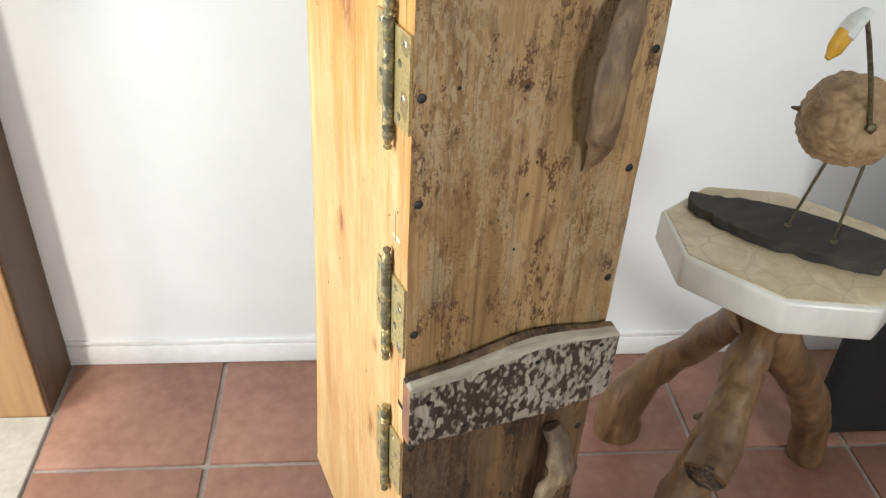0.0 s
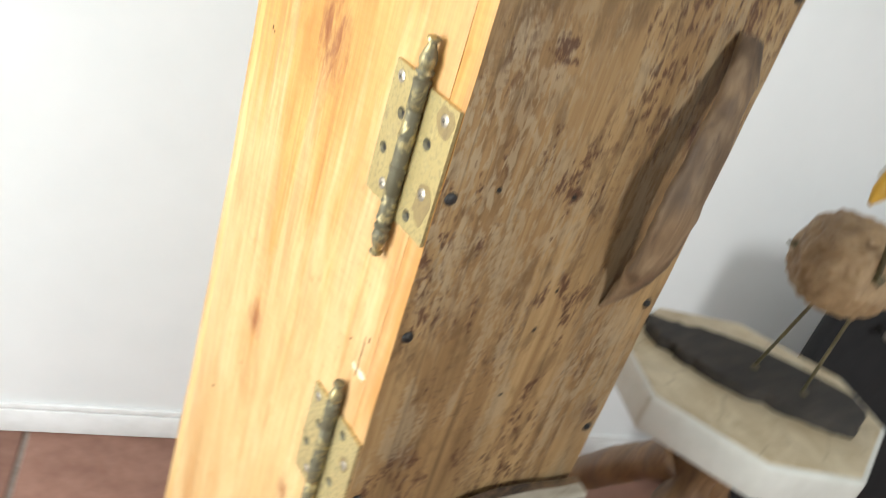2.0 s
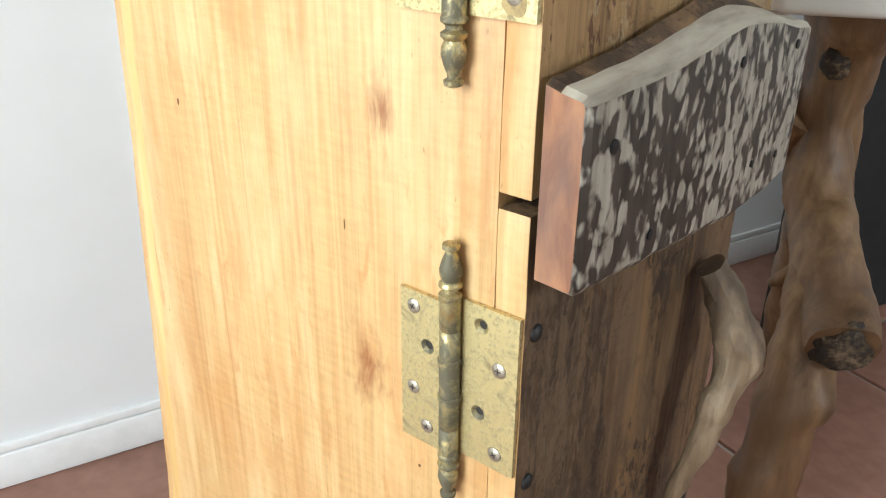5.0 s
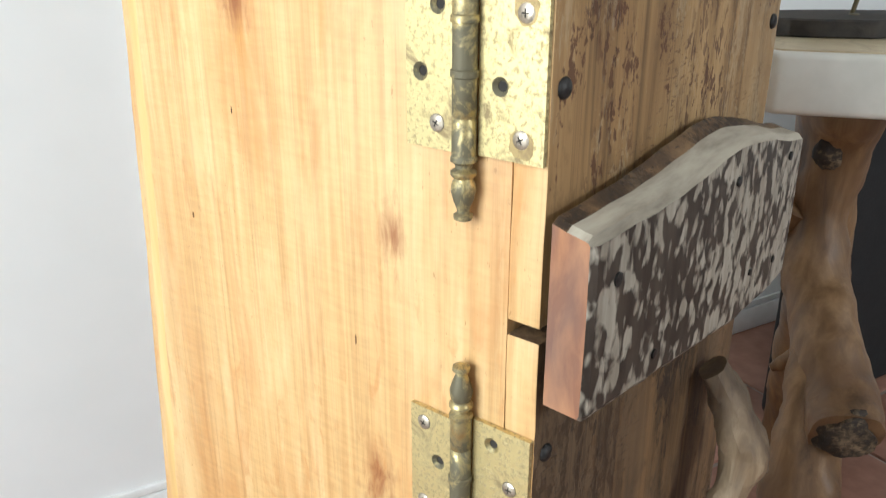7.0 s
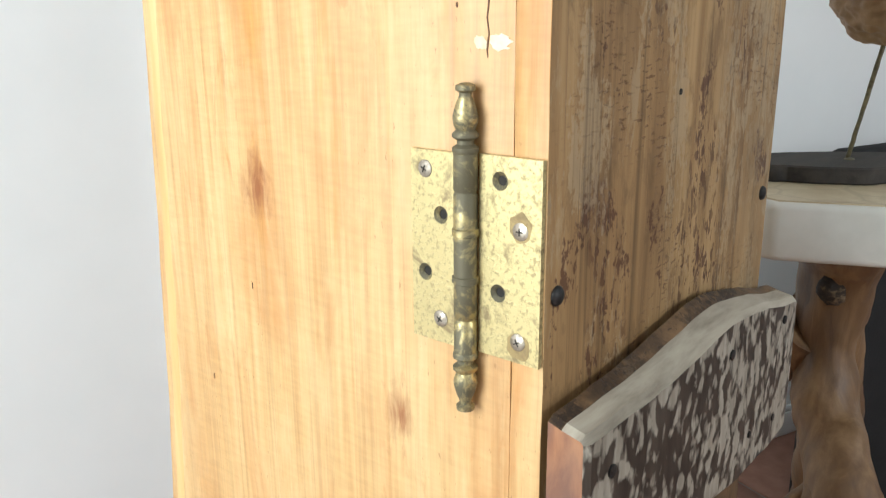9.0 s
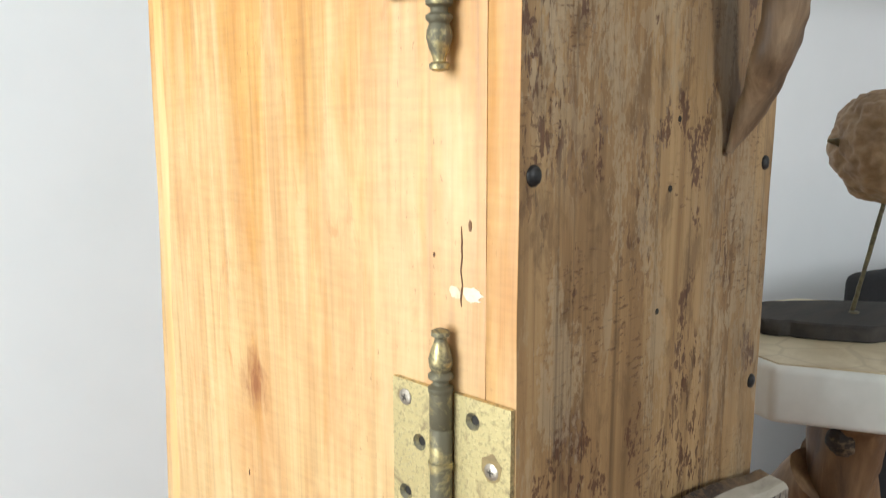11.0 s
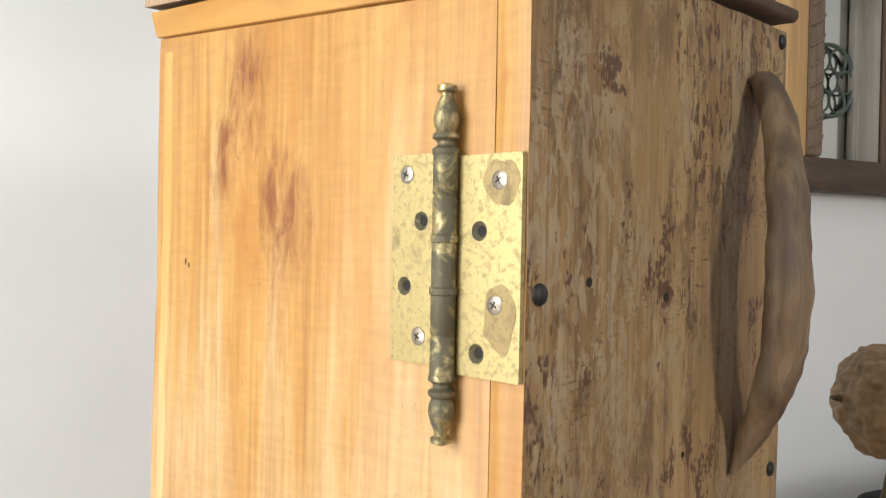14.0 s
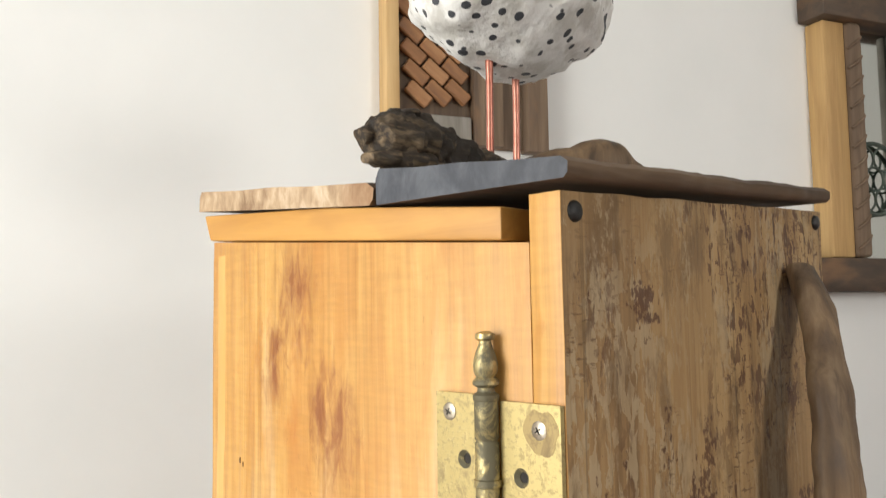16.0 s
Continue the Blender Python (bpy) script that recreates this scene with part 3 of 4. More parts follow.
part("head", box((WEST_U - 0.2, -0.5, 2.06), (WEST_U + 0.004, 0.61, 2.1), 0.003, RW), DOOR_FRAME, jamb)
single("threshold", box((WEST_U - 0.22, -0.5, -0.02), (WEST_U + 0.012, 0.611, 0.004), 0.003, RW), STONE, "pale worn threshold slab under the doorway", "threshold", "structure")

# ---------------------------------------------------------------- the cabinet
W, TH = 0.259, 0.0165
cabinet = thing("cabinet", (0.13, 0.17, 0), "tall rustic cabinet of reclaimed pine boards with brass hinges", "cabinet")


def rear_edge(z):
    """The natural edge of the side board: straight above, bowing out towards the floor."""
    k = max(1.0 - z, 0)
    return 0.2885 + 0.085 * k ** 1.5 + 0.0030 * noise.noise(Vector((0, 0, z * 9))) + 0.0012 * noise.noise(Vector((3, 0, z * 31)))


def top_line(y):
    return 1.117 + (y - 0.03) * 0.073


FOOT = 0.165
side = [(TH + 0.0003, FOOT), (TH + 0.0003, top_line(TH)), (0.16, top_line(0.16)), (0.284, top_line(0.284))]
zs = [1.12 - 0.012 * i for i in range(93)]
side += [(rear_edge(z) - 0.004, z) for z in zs if z > FOOT + 0.022] + [(rear_edge(FOOT) - 0.004, FOOT + 0.02), (0.25, FOOT + 0.002)]
part("side_panel", slab(side, 0.0, 0.02, "x", 0.0003), [PINE], cabinet, "honey-coloured pine board with a natural edge", 35)
wane = bmesh.new()
low = None
for i in range(95):
    z = FOOT + 0.021 + i * 0.01
    y = rear_edge(z)
    w = 0.020 + 0.004 * noise.noise(Vector((0, 5, z * 7))) + 0.002 * noise.noise(Vector((0, 9, z * 23)))
    row = [wane.verts.new(p) for p in ((0.0004, y - w - 0.0004, z), (-0.0002, y - w + 0.002, z), (0.0, y - w * 0.5, z), (0.0035, y - 0.001, z), (0.010, y + 0.002, z), (0.0198, y + 0.001, z))]
    if low:
        for k in range(5):
            wane.faces.new((low[k], low[k + 1], row[k + 1], row[k]))
    low = row
part("live_edge", wane, LIT_EDGE, cabinet, "strip along the natural edge, paler to stand for the light on it", 60)
part("side_panel", box((W - 0.022, TH + 0.001, FOOT), (W - 0.002, 0.284, 1.125), 0.002), PINE, cabinet)
part("back_panel", box((0.021, 0.271, FOOT), (W - 0.023, 0.284, 1.12), 0.002), PINE_EDGE, cabinet)
part("inner_shelf", box((0.021, 0.02, 1.07), (W - 0.023, 0.270, 1.085), 0.001), DARK_BOARD, cabinet)
rail = slab([(0.031, top_line(0.031) + 0.0008), (0.031, top_line(0.031) + 0.0155), (0.16, top_line(0.16) + 0.019), (0.295, top_line(0.295) + 0.0175), (0.287, top_line(0.287) + 0.0008)], -0.0015, 0.022, "x", 0.0015)
part("bottom_panel", box((0.021, TH + 0.001, FOOT), (W - 0.023, 0.270, FOOT + 0.018), 0.001), DARK_BOARD, cabinet)
for x in (0.024, W - 0.066):
    for y in (0.03, 0.225):
        part("foot", box((x, y, 0.0), (x + 0.042, y + 0.042, FOOT - 0.001), 0.003), BASE_PAINT, cabinet, "white painted wooden foot", 30)
part("top_rail", rail, RAIL_WOOD, cabinet, "yellow pine rail under the top boards", 35)

# The two top boards: their sawn ends on the side, a wavy dark front edge
def top_board(name, near, far, mats, label, wave):
    """near and far: the place, underside and upper side of its front and rear edges at the cabinet's side."""
    bm = bmesh.new()
    n, rows, x0 = 60, [], -0.004
    (y0, a0, b0), (y1, a1, b1) = near, far
    for i in range(n + 1):
        x = x0 + 0.262 * i / n
        lift = 0.0115 * i / n
        w = wave * (noise.noise(Vector((x * 22, y0 * 50, 0))) + 0.3 * noise.noise(Vector((x * 90, 1, 0))))
        up = 0.0012 * noise.noise(Vector((x * 25, 3, y0))) + 0.0006 * noise.noise(Vector((x * 90, 5, y0)))
        ring = []
        for k, h in ((0.02, 0), (0.0, 0.25), (0.0, 0.75), (0.03, 1), (0.3, 0.97), (0.5, 1.03), (0.72, 0.96), (0.98, 1), (1, 0.7), (0.995, 0)):
            y = y0 + (y1 - y0) * k + (w if k < 0.1 else 0)
            a, b = a0 + (a1 - a0) * k, b0 + (b1 - b0) * k
            ring.append(bm.verts.new((x + 0.0012 * noise.noise(Vector((k * 9, h * 3, y0 * 40))) * (i == 0), y, a + (b - a) * h + lift + up * h)))
        rows.append(ring)
    m = len(rows[0])
    for a, b in zip(rows, rows[1:]):
        for k in range(m):
            bm.faces.new((a[k], a[(k + 1) % m], b[(k + 1) % m], b[k]))
    f = bm.faces.new(rows[0])
    f.material_index = 1
    bm.faces.new(rows[-1])
    return part(name, bm, mats, cabinet, label, 50)


top_board("top_board", (-0.006, 1.1400, 1.1488), (0.1125, 1.1415, 1.1600), [OLD_TOP, SLATE], "dark old board with a slate-blue painted end", 0.004)
top_board("top_board", (0.1140, 1.1415, 1.1535), (0.2970, 1.1565, 1.1700), [OLD_TOP, SAWN_END], "old brown board with a rough sawn end", 0.001)

# Doors
def door_face(name, z0, z1, z1r, mat, label):
    n = 40
    left = [(0.0 + 0.0009 * noise.noise(Vector((1, z0, i * 0.35))), z0 + (z1 - z0) * i / n) for i in range(n + 1)]
    right = [(W + 0.0012 * noise.noise(Vector((7, z0, i * 0.3))), z1r - (z1r - z0) * i / n) for i in range(n + 1)]
    top = [(W * k / 12, z1 + (z1r - z1) * k / 12 + 0.0012 * noise.noise(Vector((k * 0.9, 4, z1)))) for k in range(1, 12)]
    bm = slab(left + top + right, 0.0, TH, "y", 0.0004, 2)
    bm.faces.ensure_lookup_table()
    for f in bm.faces:
        f.material_index = 1 if f.calc_center_median().x < 0.0006 else 0
    return part(name, bm, [mat, PINE], cabinet, label, 35)


upper = door_face("door", 0.632, 1.136, 1.1465, WEATHERED, "weathered brown door with flaking paint remnants")
lower = door_face("door", FOOT, 0.6245, 0.6245, DARK_BOARD, "dark stained lower door board")


def nail(x, z, owner, r=0.0046):
    p = [(r, 0.001), (r, -0.0006), (r * 0.85, -0.0016), (r * 0.45, -0.0023), (0.0004, -0.0025)]
    part("nail", lathe(p, (x, 0, z), 14, axis="y"), NAIL, owner, "", 50)


for x, z in ((0.009, 1.128), (0.0085, 0.995), (0.009, 0.890), (0.009, 0.734), (0.250, 1.139), (0.2505, 1.008), (0.247, 0.881), (0.248, 0.740)):
    nail(x, z, upper)
for x, z in ((0.010, 0.564), (0.010, 0.477), (0.010, 0.3), (0.248, 0.5), (0.248, 0.3)):
    nail(x, z, lower)
for x, z, r in ((0.044, 0.999, 0.0024), (0.112, 0.990, 0.0024), (0.126, 0.875, 0.002), (0.118, 0.812, 0.0018), (0.133, 0.91, 0.0018)):
    part("worm_hole", lathe([(r, 0.0004), (r * 0.9, -0.0003), (0.0003, -0.0003)], (x, 0, z), 9, axis="y"), DARK_HOLE, upper)

# Driftwood handles
handle = limb([(0.212, -0.006, 1.108), (0.202, -0.018, 1.082), (0.187, -0.029, 1.04), (0.178, -0.034, 0.99), (0.183, -0.028, 0.95), (0.194, -0.013, 0.918), (0.189, -0.002, 0.890)],
              [0.011, 0.014, 0.0150, 0.0165, 0.0160, 0.013, 0.004], 32, 20, 0.2, (1.0, 0.6), 3, freq=40)
bow = part("handle", handle, DRIFT, upper, "bowed driftwood branch handle", 60)
part("nail", blob((0.2125, -0.022, 1.083), (0.0028, 0.0028, 0.0028), (0, 0, 0), 0.0, 1, 2), NAIL, bow)
handle = limb([(0.197, -0.010, 0.530), (0.203, -0.022, 0.505), (0.207, -0.033, 0.475), (0.194, -0.034, 0.445), (0.183, -0.026, 0.40), (0.182, -0.012, 0.345)],
              [0.011, 0.016, 0.020, 0.016, 0.011, 0.006], 16, 8, 0.45, (1.0, 0.7), 5, freq=40, knots=(((0.2, -0.05, 0.46), 0.3, 0.014),))
part("handle", handle, PALE_DRIFT, lower, "pale angular driftwood handle", 28)

# Speckled cross board at the foot of the upper door
bm = bmesh.new()
n, rows = 70, []
for i in range(n + 1):
    t = i / n
    x = -0.0045 + 0.267 * t
    top = 0.680 + 0.0085 * math.exp(-((t - 0.58) / 0.2) ** 2) - 0.008 * max(0, (t - 0.78) / 0.22) + 0.0008 * noise.noise(Vector((x * 50, 2, 0)))
    bot = 0.597 - 0.0215 * min(1, max(0, t / 0.68)) + 0.0035 * max(0, (t - 0.9) / 0.1) + 0.0010 * noise.noise(Vector((x * 60, 8, 0)))
    inset = 0.002 if i in (0, n) else 0.0
    rise = 0.004 + 0.008 * math.exp(-((t - 0.45) / 0.3) ** 2)
    rows.append([bm.verts.new(p) for p in ((x, -0.0062, bot + 0.002), (x, -0.0230, bot - 0.001 + inset), (x, -0.0258 + inset, bot + 0.003), (x, -0.0262 + inset, (top + bot) / 2), (x, -0.0256 + inset, top - 0.003), (x, -0.0225, top + 0.0005 - inset), (x, -0.013, top + rise * 0.55 - inset), (x, -0.0062, top + rise - inset))])
for a, b in zip(rows, rows[1:]):
    for k in range(8):
        f = bm.faces.new((a[k], a[(k + 1) % 8], b[(k + 1) % 8], b[k]))
        f.material_index = {4: 2, 5: 2, 6: 3, 7: 3}.get(k, 0)
for ring in (rows[0], rows[-1]):
    f = bm.faces.new(ring)
    f.material_index = 1
box((0.03, -0.0075, 0.64), (0.23, 0.0, 0.675), 0.0, None, bm, 1)
board = part("cross_board", bm, [SPECKLED, BOARD_END, BOARD_TOP, DARK_BOARD], upper, "grey board speckled with dark brown blotches", 22)

for x, z, r in ((0.017, 0.657, 0.0032), (0.062, 0.603, 0.0026), (0.150, 0.668, 0.003), (0.236, 0.664, 0.0028), (0.19, 0.603, 0.0022), (0.232, 0.598, 0.0024)):
    part("nail", lathe([(r, 0.0012), (r, -0.0006), (r * 0.6, -0.0009), (0.0004, -0.0009)], (x, -0.0262, z), 12, axis="y"), NAIL, board, "", 50)

# Hinges: two leaves with countersunk holes, a turned pin and screws
def leaf(y0, y1, z0, z1, holes, x=-0.0028, thick=0.0024):
    bm = bmesh.new()
    edges = []

    def loop(pts):
        vs = [bm.verts.new((x, y, z)) for y, z in pts]
        for i in range(len(vs)):
            edges.append(bm.edges.new((vs[i], vs[(i + 1) % len(vs)])))
    loop([(y0, z0), (y1, z0), (y1, z1), (y0, z1)])
    for hy, hz in holes:
        loop([(hy + 0.0041 * math.cos(2 * math.pi * k / 16), hz + 0.0041 * math.sin(2 * math.pi * k / 16)) for k in range(16)])
    bmesh.ops.triangle_fill(bm, use_beauty=True, edges=edges)
    out = bmesh.ops.extrude_face_region(bm, geom=bm.faces[:])
    for g in out["geom"]:
        if isinstance(g, bmesh.types.BMVert):
            g.co.x += thick
    for hy, hz in holes:
        lathe([(0.0041, 0.0), (0.0023, 0.0016), (0.0022, 0.0023)], (x, hy, hz), 16, bm, "x", 2, False)
        lathe([(0.0027, 0.0020), (0.0027, 0.0023)], (x, hy, hz), 12, bm, "x", 1)
    return bm


FINIAL = [(0.0052, 0.0), (0.0057, 0.0008), (0.0057, 0.0026), (0.0037, 0.0040), (0.0036, 0.0056), (0.0057, 0.0070), (0.0057, 0.0084), (0.0041, 0.0100), (0.0052, 0.0125),
          (0.0055, 0.0155), (0.0043, 0.0200), (0.0027, 0.0240), (0.0027, 0.0252), (0.0043, 0.0262), (0.0041, 0.0282), (0.0020, 0.0292), (0.0003, 0.0294)]


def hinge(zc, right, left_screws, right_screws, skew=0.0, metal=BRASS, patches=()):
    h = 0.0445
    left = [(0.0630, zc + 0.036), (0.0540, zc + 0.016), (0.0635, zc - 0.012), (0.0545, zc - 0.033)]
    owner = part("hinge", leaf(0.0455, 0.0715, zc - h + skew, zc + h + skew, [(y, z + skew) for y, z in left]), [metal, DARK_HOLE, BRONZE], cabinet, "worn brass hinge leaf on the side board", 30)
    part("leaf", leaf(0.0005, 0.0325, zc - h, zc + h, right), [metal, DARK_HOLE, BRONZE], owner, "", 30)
    for k, (y, z, ry, rz) in enumerate(patches):
        ring = [2 * math.pi * q / 40 for q in range(40)]
        edge = [(y + ry * math.cos(a) * (1 + 0.28 * noise.noise(Vector((math.cos(a) * 1.6, math.sin(a) * 1.6, k + zc * 9)))), z + rz * math.sin(a) * (1 + 0.28 * noise.noise(Vector((math.cos(a) * 1.6, k + zc * 5, math.sin(a) * 1.6))))) for a in ring]
        edge = [(min(max(p, 0.0010), 0.0320), min(max(q, zc - h + 0.0005), zc + h - 0.0005)) for p, q in edge]
        part("tarnish", slab(edge, -0.00292, -0.0026, "x"), TARNISH, owner, "brown tarnish patch round a screw")
    pin = bmesh.new()
    r = 0.0052
    body = [(0.0003, -h)] + [(r, -h)]
    for a, b in ((-0.66, -0.64), (-0.27, -0.21), (0.21, 0.27), (0.62, 0.64)):
        swell = r * 1.14 if b - a > 0.04 else r * 0.9
        body += [(r, h * (a - 0.01)), (swell, h * a), (swell, h * b), (r, h * (b + 0.01))]
    body += [(r, h), (0.0003, h)]
    lathe(body, (-0.0062, 0.0372, zc), 20, pin)
    lathe([(a, h + b) for a, b in FINIAL], (-0.0062, 0.0372, zc), 20, pin)
    lathe([(a, -h - b) for a, b in FINIAL], (-0.0062, 0.0372, zc), 20, pin)
    part("pin", pin, BRONZE, owner, "tarnished turned hinge pin with finials", 50)
    for k, (y, z) in enumerate(left + list(right)):
        if (k < 4 and k in left_screws) or (k >= 4 and k - 4 in right_screws):
            zz = z + (skew if k < 4 else 0)
            bm = lathe([(0.0038, 0.0006), (0.0039, -0.0002), (0.0028, -0.0008), (0.0003, -0.0010)], (-0.0028, y, zz), 16, axis="x")
            turn = Matrix.Translation((-0.0036, y, zz)) @ pose(0, 0, 0, 25 + 31 * k)
            box((-0.0003, -0.0017, -0.0003), (0.0004, 0.0017, 0.0003), 0, turn, bm, 1)
            box((-0.0003, -0.0003, -0.0017), (0.0004, 0.0003, 0.0017), 0, turn, bm, 1)
            part("screw", bm, [STEEL, DARK_HOLE], owner, "", 50)


def right_holes(zc, near):
    a, b = (0.0115, 0.0215) if near else (0.0215, 0.0108)
    return [(a, zc + 0.034), (b, zc + 0.014), (a + (0.0015 if near else 0.0005), zc - 0.015), (b + 0.0005, zc - 0.035)]


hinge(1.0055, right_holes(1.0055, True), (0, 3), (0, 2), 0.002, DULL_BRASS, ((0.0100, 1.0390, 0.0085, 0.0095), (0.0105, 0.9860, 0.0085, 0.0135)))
hinge(0.7485, right_holes(0.7485, False), (0, 3), (1, 3), -0.001, BRASS, ((0.0108, 0.7640, 0.0056, 0.0062), (0.0110, 0.7115, 0.0064, 0.0058)))
hinge(0.5310, right_holes(0.5310, False), (0, 2, 3), (1, 3), -0.006)

# Old white paint dab and a split above the middle hinge
for y, z, w, h, k in ((0.0242, 0.838, 0.0052, 0.0034, 1), (0.0340, 0.838, 0.0034, 0.0026, 5)):
    ragged = [(y + w * math.cos(a) * (1 + 0.7 * noise.noise(Vector((math.cos(a) * 2, math.sin(a) * 2, k)))), z + h * math.sin(a) * (1 + 0.7 * noise.noise(Vector((math.cos(a) * 2, k, math.sin(a) * 2))))) for a in [2 * math.pi * q / 22 for q in range(22)]]
    part("paint_dab", slab(ragged, -0.0003, 0.001, "x"), CREAM, cabinet, "dab of old white paint")
crack = [(0.0303 + 0.0011 * noise.noise(Vector((2, 0, q * 0.5))), 0.832 + 0.0032 * q) for q in range(12)]
wide = [0.0003 + 0.0003 * abs(noise.noise(Vector((4, 1, q * 0.7)))) if 0 < q < 11 else 0.0001 for q in range(12)]
part("split", slab([(y + w, z) for (y, z), w in zip(crack, wide)] + [(y - w, z) for (y, z), w in reversed(list(zip(crack, wide)))], -0.0003, 0.001, "x"), CRACK, cabinet, "thin brown split in the board")

for y, z, r, h in ((0.0255, 0.868, 0.0009, 0.0026), (0.0465, 0.853, 0.0006, 0.0012), (0.250, 1.0, 0.0006, 0.002), (0.2465, 0.998, 0.0005, 0.0016), (0.2, 0.70, 0.0004, 0.002), (0.247, 0.63, 0.0006, 0.002), (0.112, 0.59, 0.0004, 0.003), (0.062, 0.46, 0.0008, 0.001)):
    part("worm_hole", slab([(y + r * math.cos(a), z + h * math.sin(a)) for a in [2 * math.pi * k / 9 for k in range(9)]], -0.0003, 0.001, "x"), CRACK, cabinet)

# ---------------------------------------------------------------- on the cabinet
log = limb([(0.004, 0.126, 1.183), (0.030, 0.132, 1.188), (0.065, 0.145, 1.186), (0.12, 0.162, 1.184), (0.17, 0.172, 1.182)],
           [0.012, 0.015, 0.0155, 0.014, 0.010], 56, 30, 0.34, (1.0, 0.95), 9, freq=105)
limb([(-0.006, 0.122, 1.172), (0.02, 0.125, 1.174), (0.06, 0.135, 1.176)], [0.005, 0.009, 0.006], 24, 16, 0.6, (1.2, 0.7), 3, log, 0, 110)
limb([(0.012, 0.128, 1.196), (0.034, 0.135, 1.202), (0.075, 0.148, 1.196), (0.11, 0.158, 1.193)], [0.003, 0.006, 0.006, 0.003], 24, 16, 0.6, (1.3, 0.6), 5, log, 0, 110)
limb([(-0.004, 0.130, 1.185), (0.016, 0.131, 1.193), (0.03, 0.134, 1.196)], [0.0035, 0.007, 0.006], 20, 14, 0.7, (1, 1), 7, log, 0, 120)
limb([(0.130, 0.150, 1.180), (0.172, 0.135, 1.187), (0.205, 0.124, 1.191), (0.230, 0.118, 1.186)], [0.008, 0.014, 0.0185, 0.012], 26, 12, 0.22, (1, 1), 2, log, 1)
bmesh.ops.translate(log, verts=log.verts[:], vec=(0.004, 0.0, -0.005))
single("driftwood_log", log, [LOG, DRIFT], "dark gnarled driftwood log lying on the cabinet top", "driftwood", "", 70)
bm = blob((0.177, 0.178, 1.317), (0.096, 0.065, 0.059), (0, 0, 12), 0.10, 26, 5, None, 0, 2)
for x, y in ((0.148, 0.175), (0.187, 0.185)):
    limb([(x, y, 1.184), (x + 0.001, y, 1.235), (x + 0.001, y, 1.275)], [0.0028, 0.0026, 0.003], 10, 5, 0.05, (1, 1), 1, bm, 1)
    for a in (-0.6, 0.3, 1.2):
        limb([(x, y, 1.191), (x + 0.012 * math.cos(a), y - 0.010 * math.sin(a) - 0.003, 1.188)], [0.0022, 0.0014], 8, 3, 0.05, (1, 1), 2, bm, 1)
limb([(0.085, 0.158, 1.34), (0.06, 0.152, 1.37), (0.05, 0.15, 1.40)], [0.03, 0.022, 0.024], 16, 6, 0.1, (1, 1), 3, bm, 0)
single("bird_sculpture", bm, [SPOTTED, COPPER], "white papier-mache sculpture with dark spots on copper legs", "sculpture", "", 60)

# ---------------------------------------------------------------- branch table
table = thing("side_table", (0.555, 0.02, 0), "small table with octagonal stone top on crooked branch legs", "table")
TOP_Z = 0.702
octo = [(0.401, 0.041), (0.443, 0.141), (0.545, 0.172), (0.648, 0.114), (0.704, -0.012), (0.674, -0.094), (0.553, -0.139), (0.454, -0.083)]
part("tabletop", slab(octo, TOP_Z - 0.05, TOP_Z, "z", 0.006, 3), RESIN, table, "thick white edge of the top", 40)
inner = [(0.553 + (x - 0.553) * 0.955, 0.017 + (y - 0.017) * 0.955) for x, y in octo]
part("stone_inlay", slab(inner, TOP_Z - 0.004, TOP_Z + 0.0012, "z", 0.0006, 1), MARBLE, table, "cream stone mosaic top", 40)
trunk = limb([(0.578, 0.030, TOP_Z - 0.05), (0.588, 0.035, 0.59), (0.575, 0.029, 0.50), (0.542, 0.008, 0.44), (0.494, -0.030, 0.385), (0.453, -0.053, 0.362)],
             [0.046, 0.035, 0.030, 0.031, 0.034, 0.031], 34, 14, 0.2, (1, 1), 4, freq=20, knots=(((0.56, 0.0, 0.60), 0.35, 0.025), ((0.53, -0.02, 0.46), 0.2, 0.02)))
part("leg", trunk, BRANCH, table, "", 60)
part("knot_hole", blob((0.5565, 0.0265, 0.591), (0.009, 0.015, 0.017), (0, 0, 18), 0.25, 30, 3), LOG, table, "dark knot hole in the leg", 60)
part("cut_end", limb([(0.4545, -0.0525, 0.3625), (0.4475, -0.0565, 0.3600)], [0.0275, 0.0235], 22, 5, 0.3, (1, 1), 6, freq=60), LOG, table, "dark hollow sawn end", 60)
leg = limb([(0.515, -0.010, 0.41), (0.470, -0.018, 0.31), (0.430, -0.012, 0.15), (0.405, -0.005, 0.0)], [0.030, 0.031, 0.029, 0.033], 30, 14, 0.24, (1, 1), 6, freq=22, knots=(((0.45, -0.05, 0.29), 0.35, 0.02),))
limb([(0.522, 0.004, 0.405), (0.510, 0.024, 0.385), (0.503, 0.034, 0.378)], [0.012, 0.008, 0.004], 10, 5, 0.3, (1, 1), 3, leg)
part("leg", leg, BRANCH, table, "", 60)
leg = limb([(0.575, 0.050, 0.54), (0.610, 0.120, 0.45), (0.662, 0.215, 0.31), (0.662, 0.290, 0.19), (0.640, 0.325, 0.08), (0.645, 0.325, 0.0)], [0.032, 0.027, 0.028, 0.034, 0.045, 0.046], 24, 12, 0.16, (1, 1), 7, freq=14)
part("leg", leg, BRANCH, table, "", 60)
leg = limb([(0.60, 0.045, 0.56), (0.685, 0.045, 0.43), (0.81, 0.078, 0.29), (0.92, 0.103, 0.14), (0.97, 0.110, 0.0)], [0.036, 0.034, 0.034, 0.036, 0.038], 24, 12, 0.16, (1, 1), 8, freq=14)
part("leg", leg, BRANCH, table, "", 60)

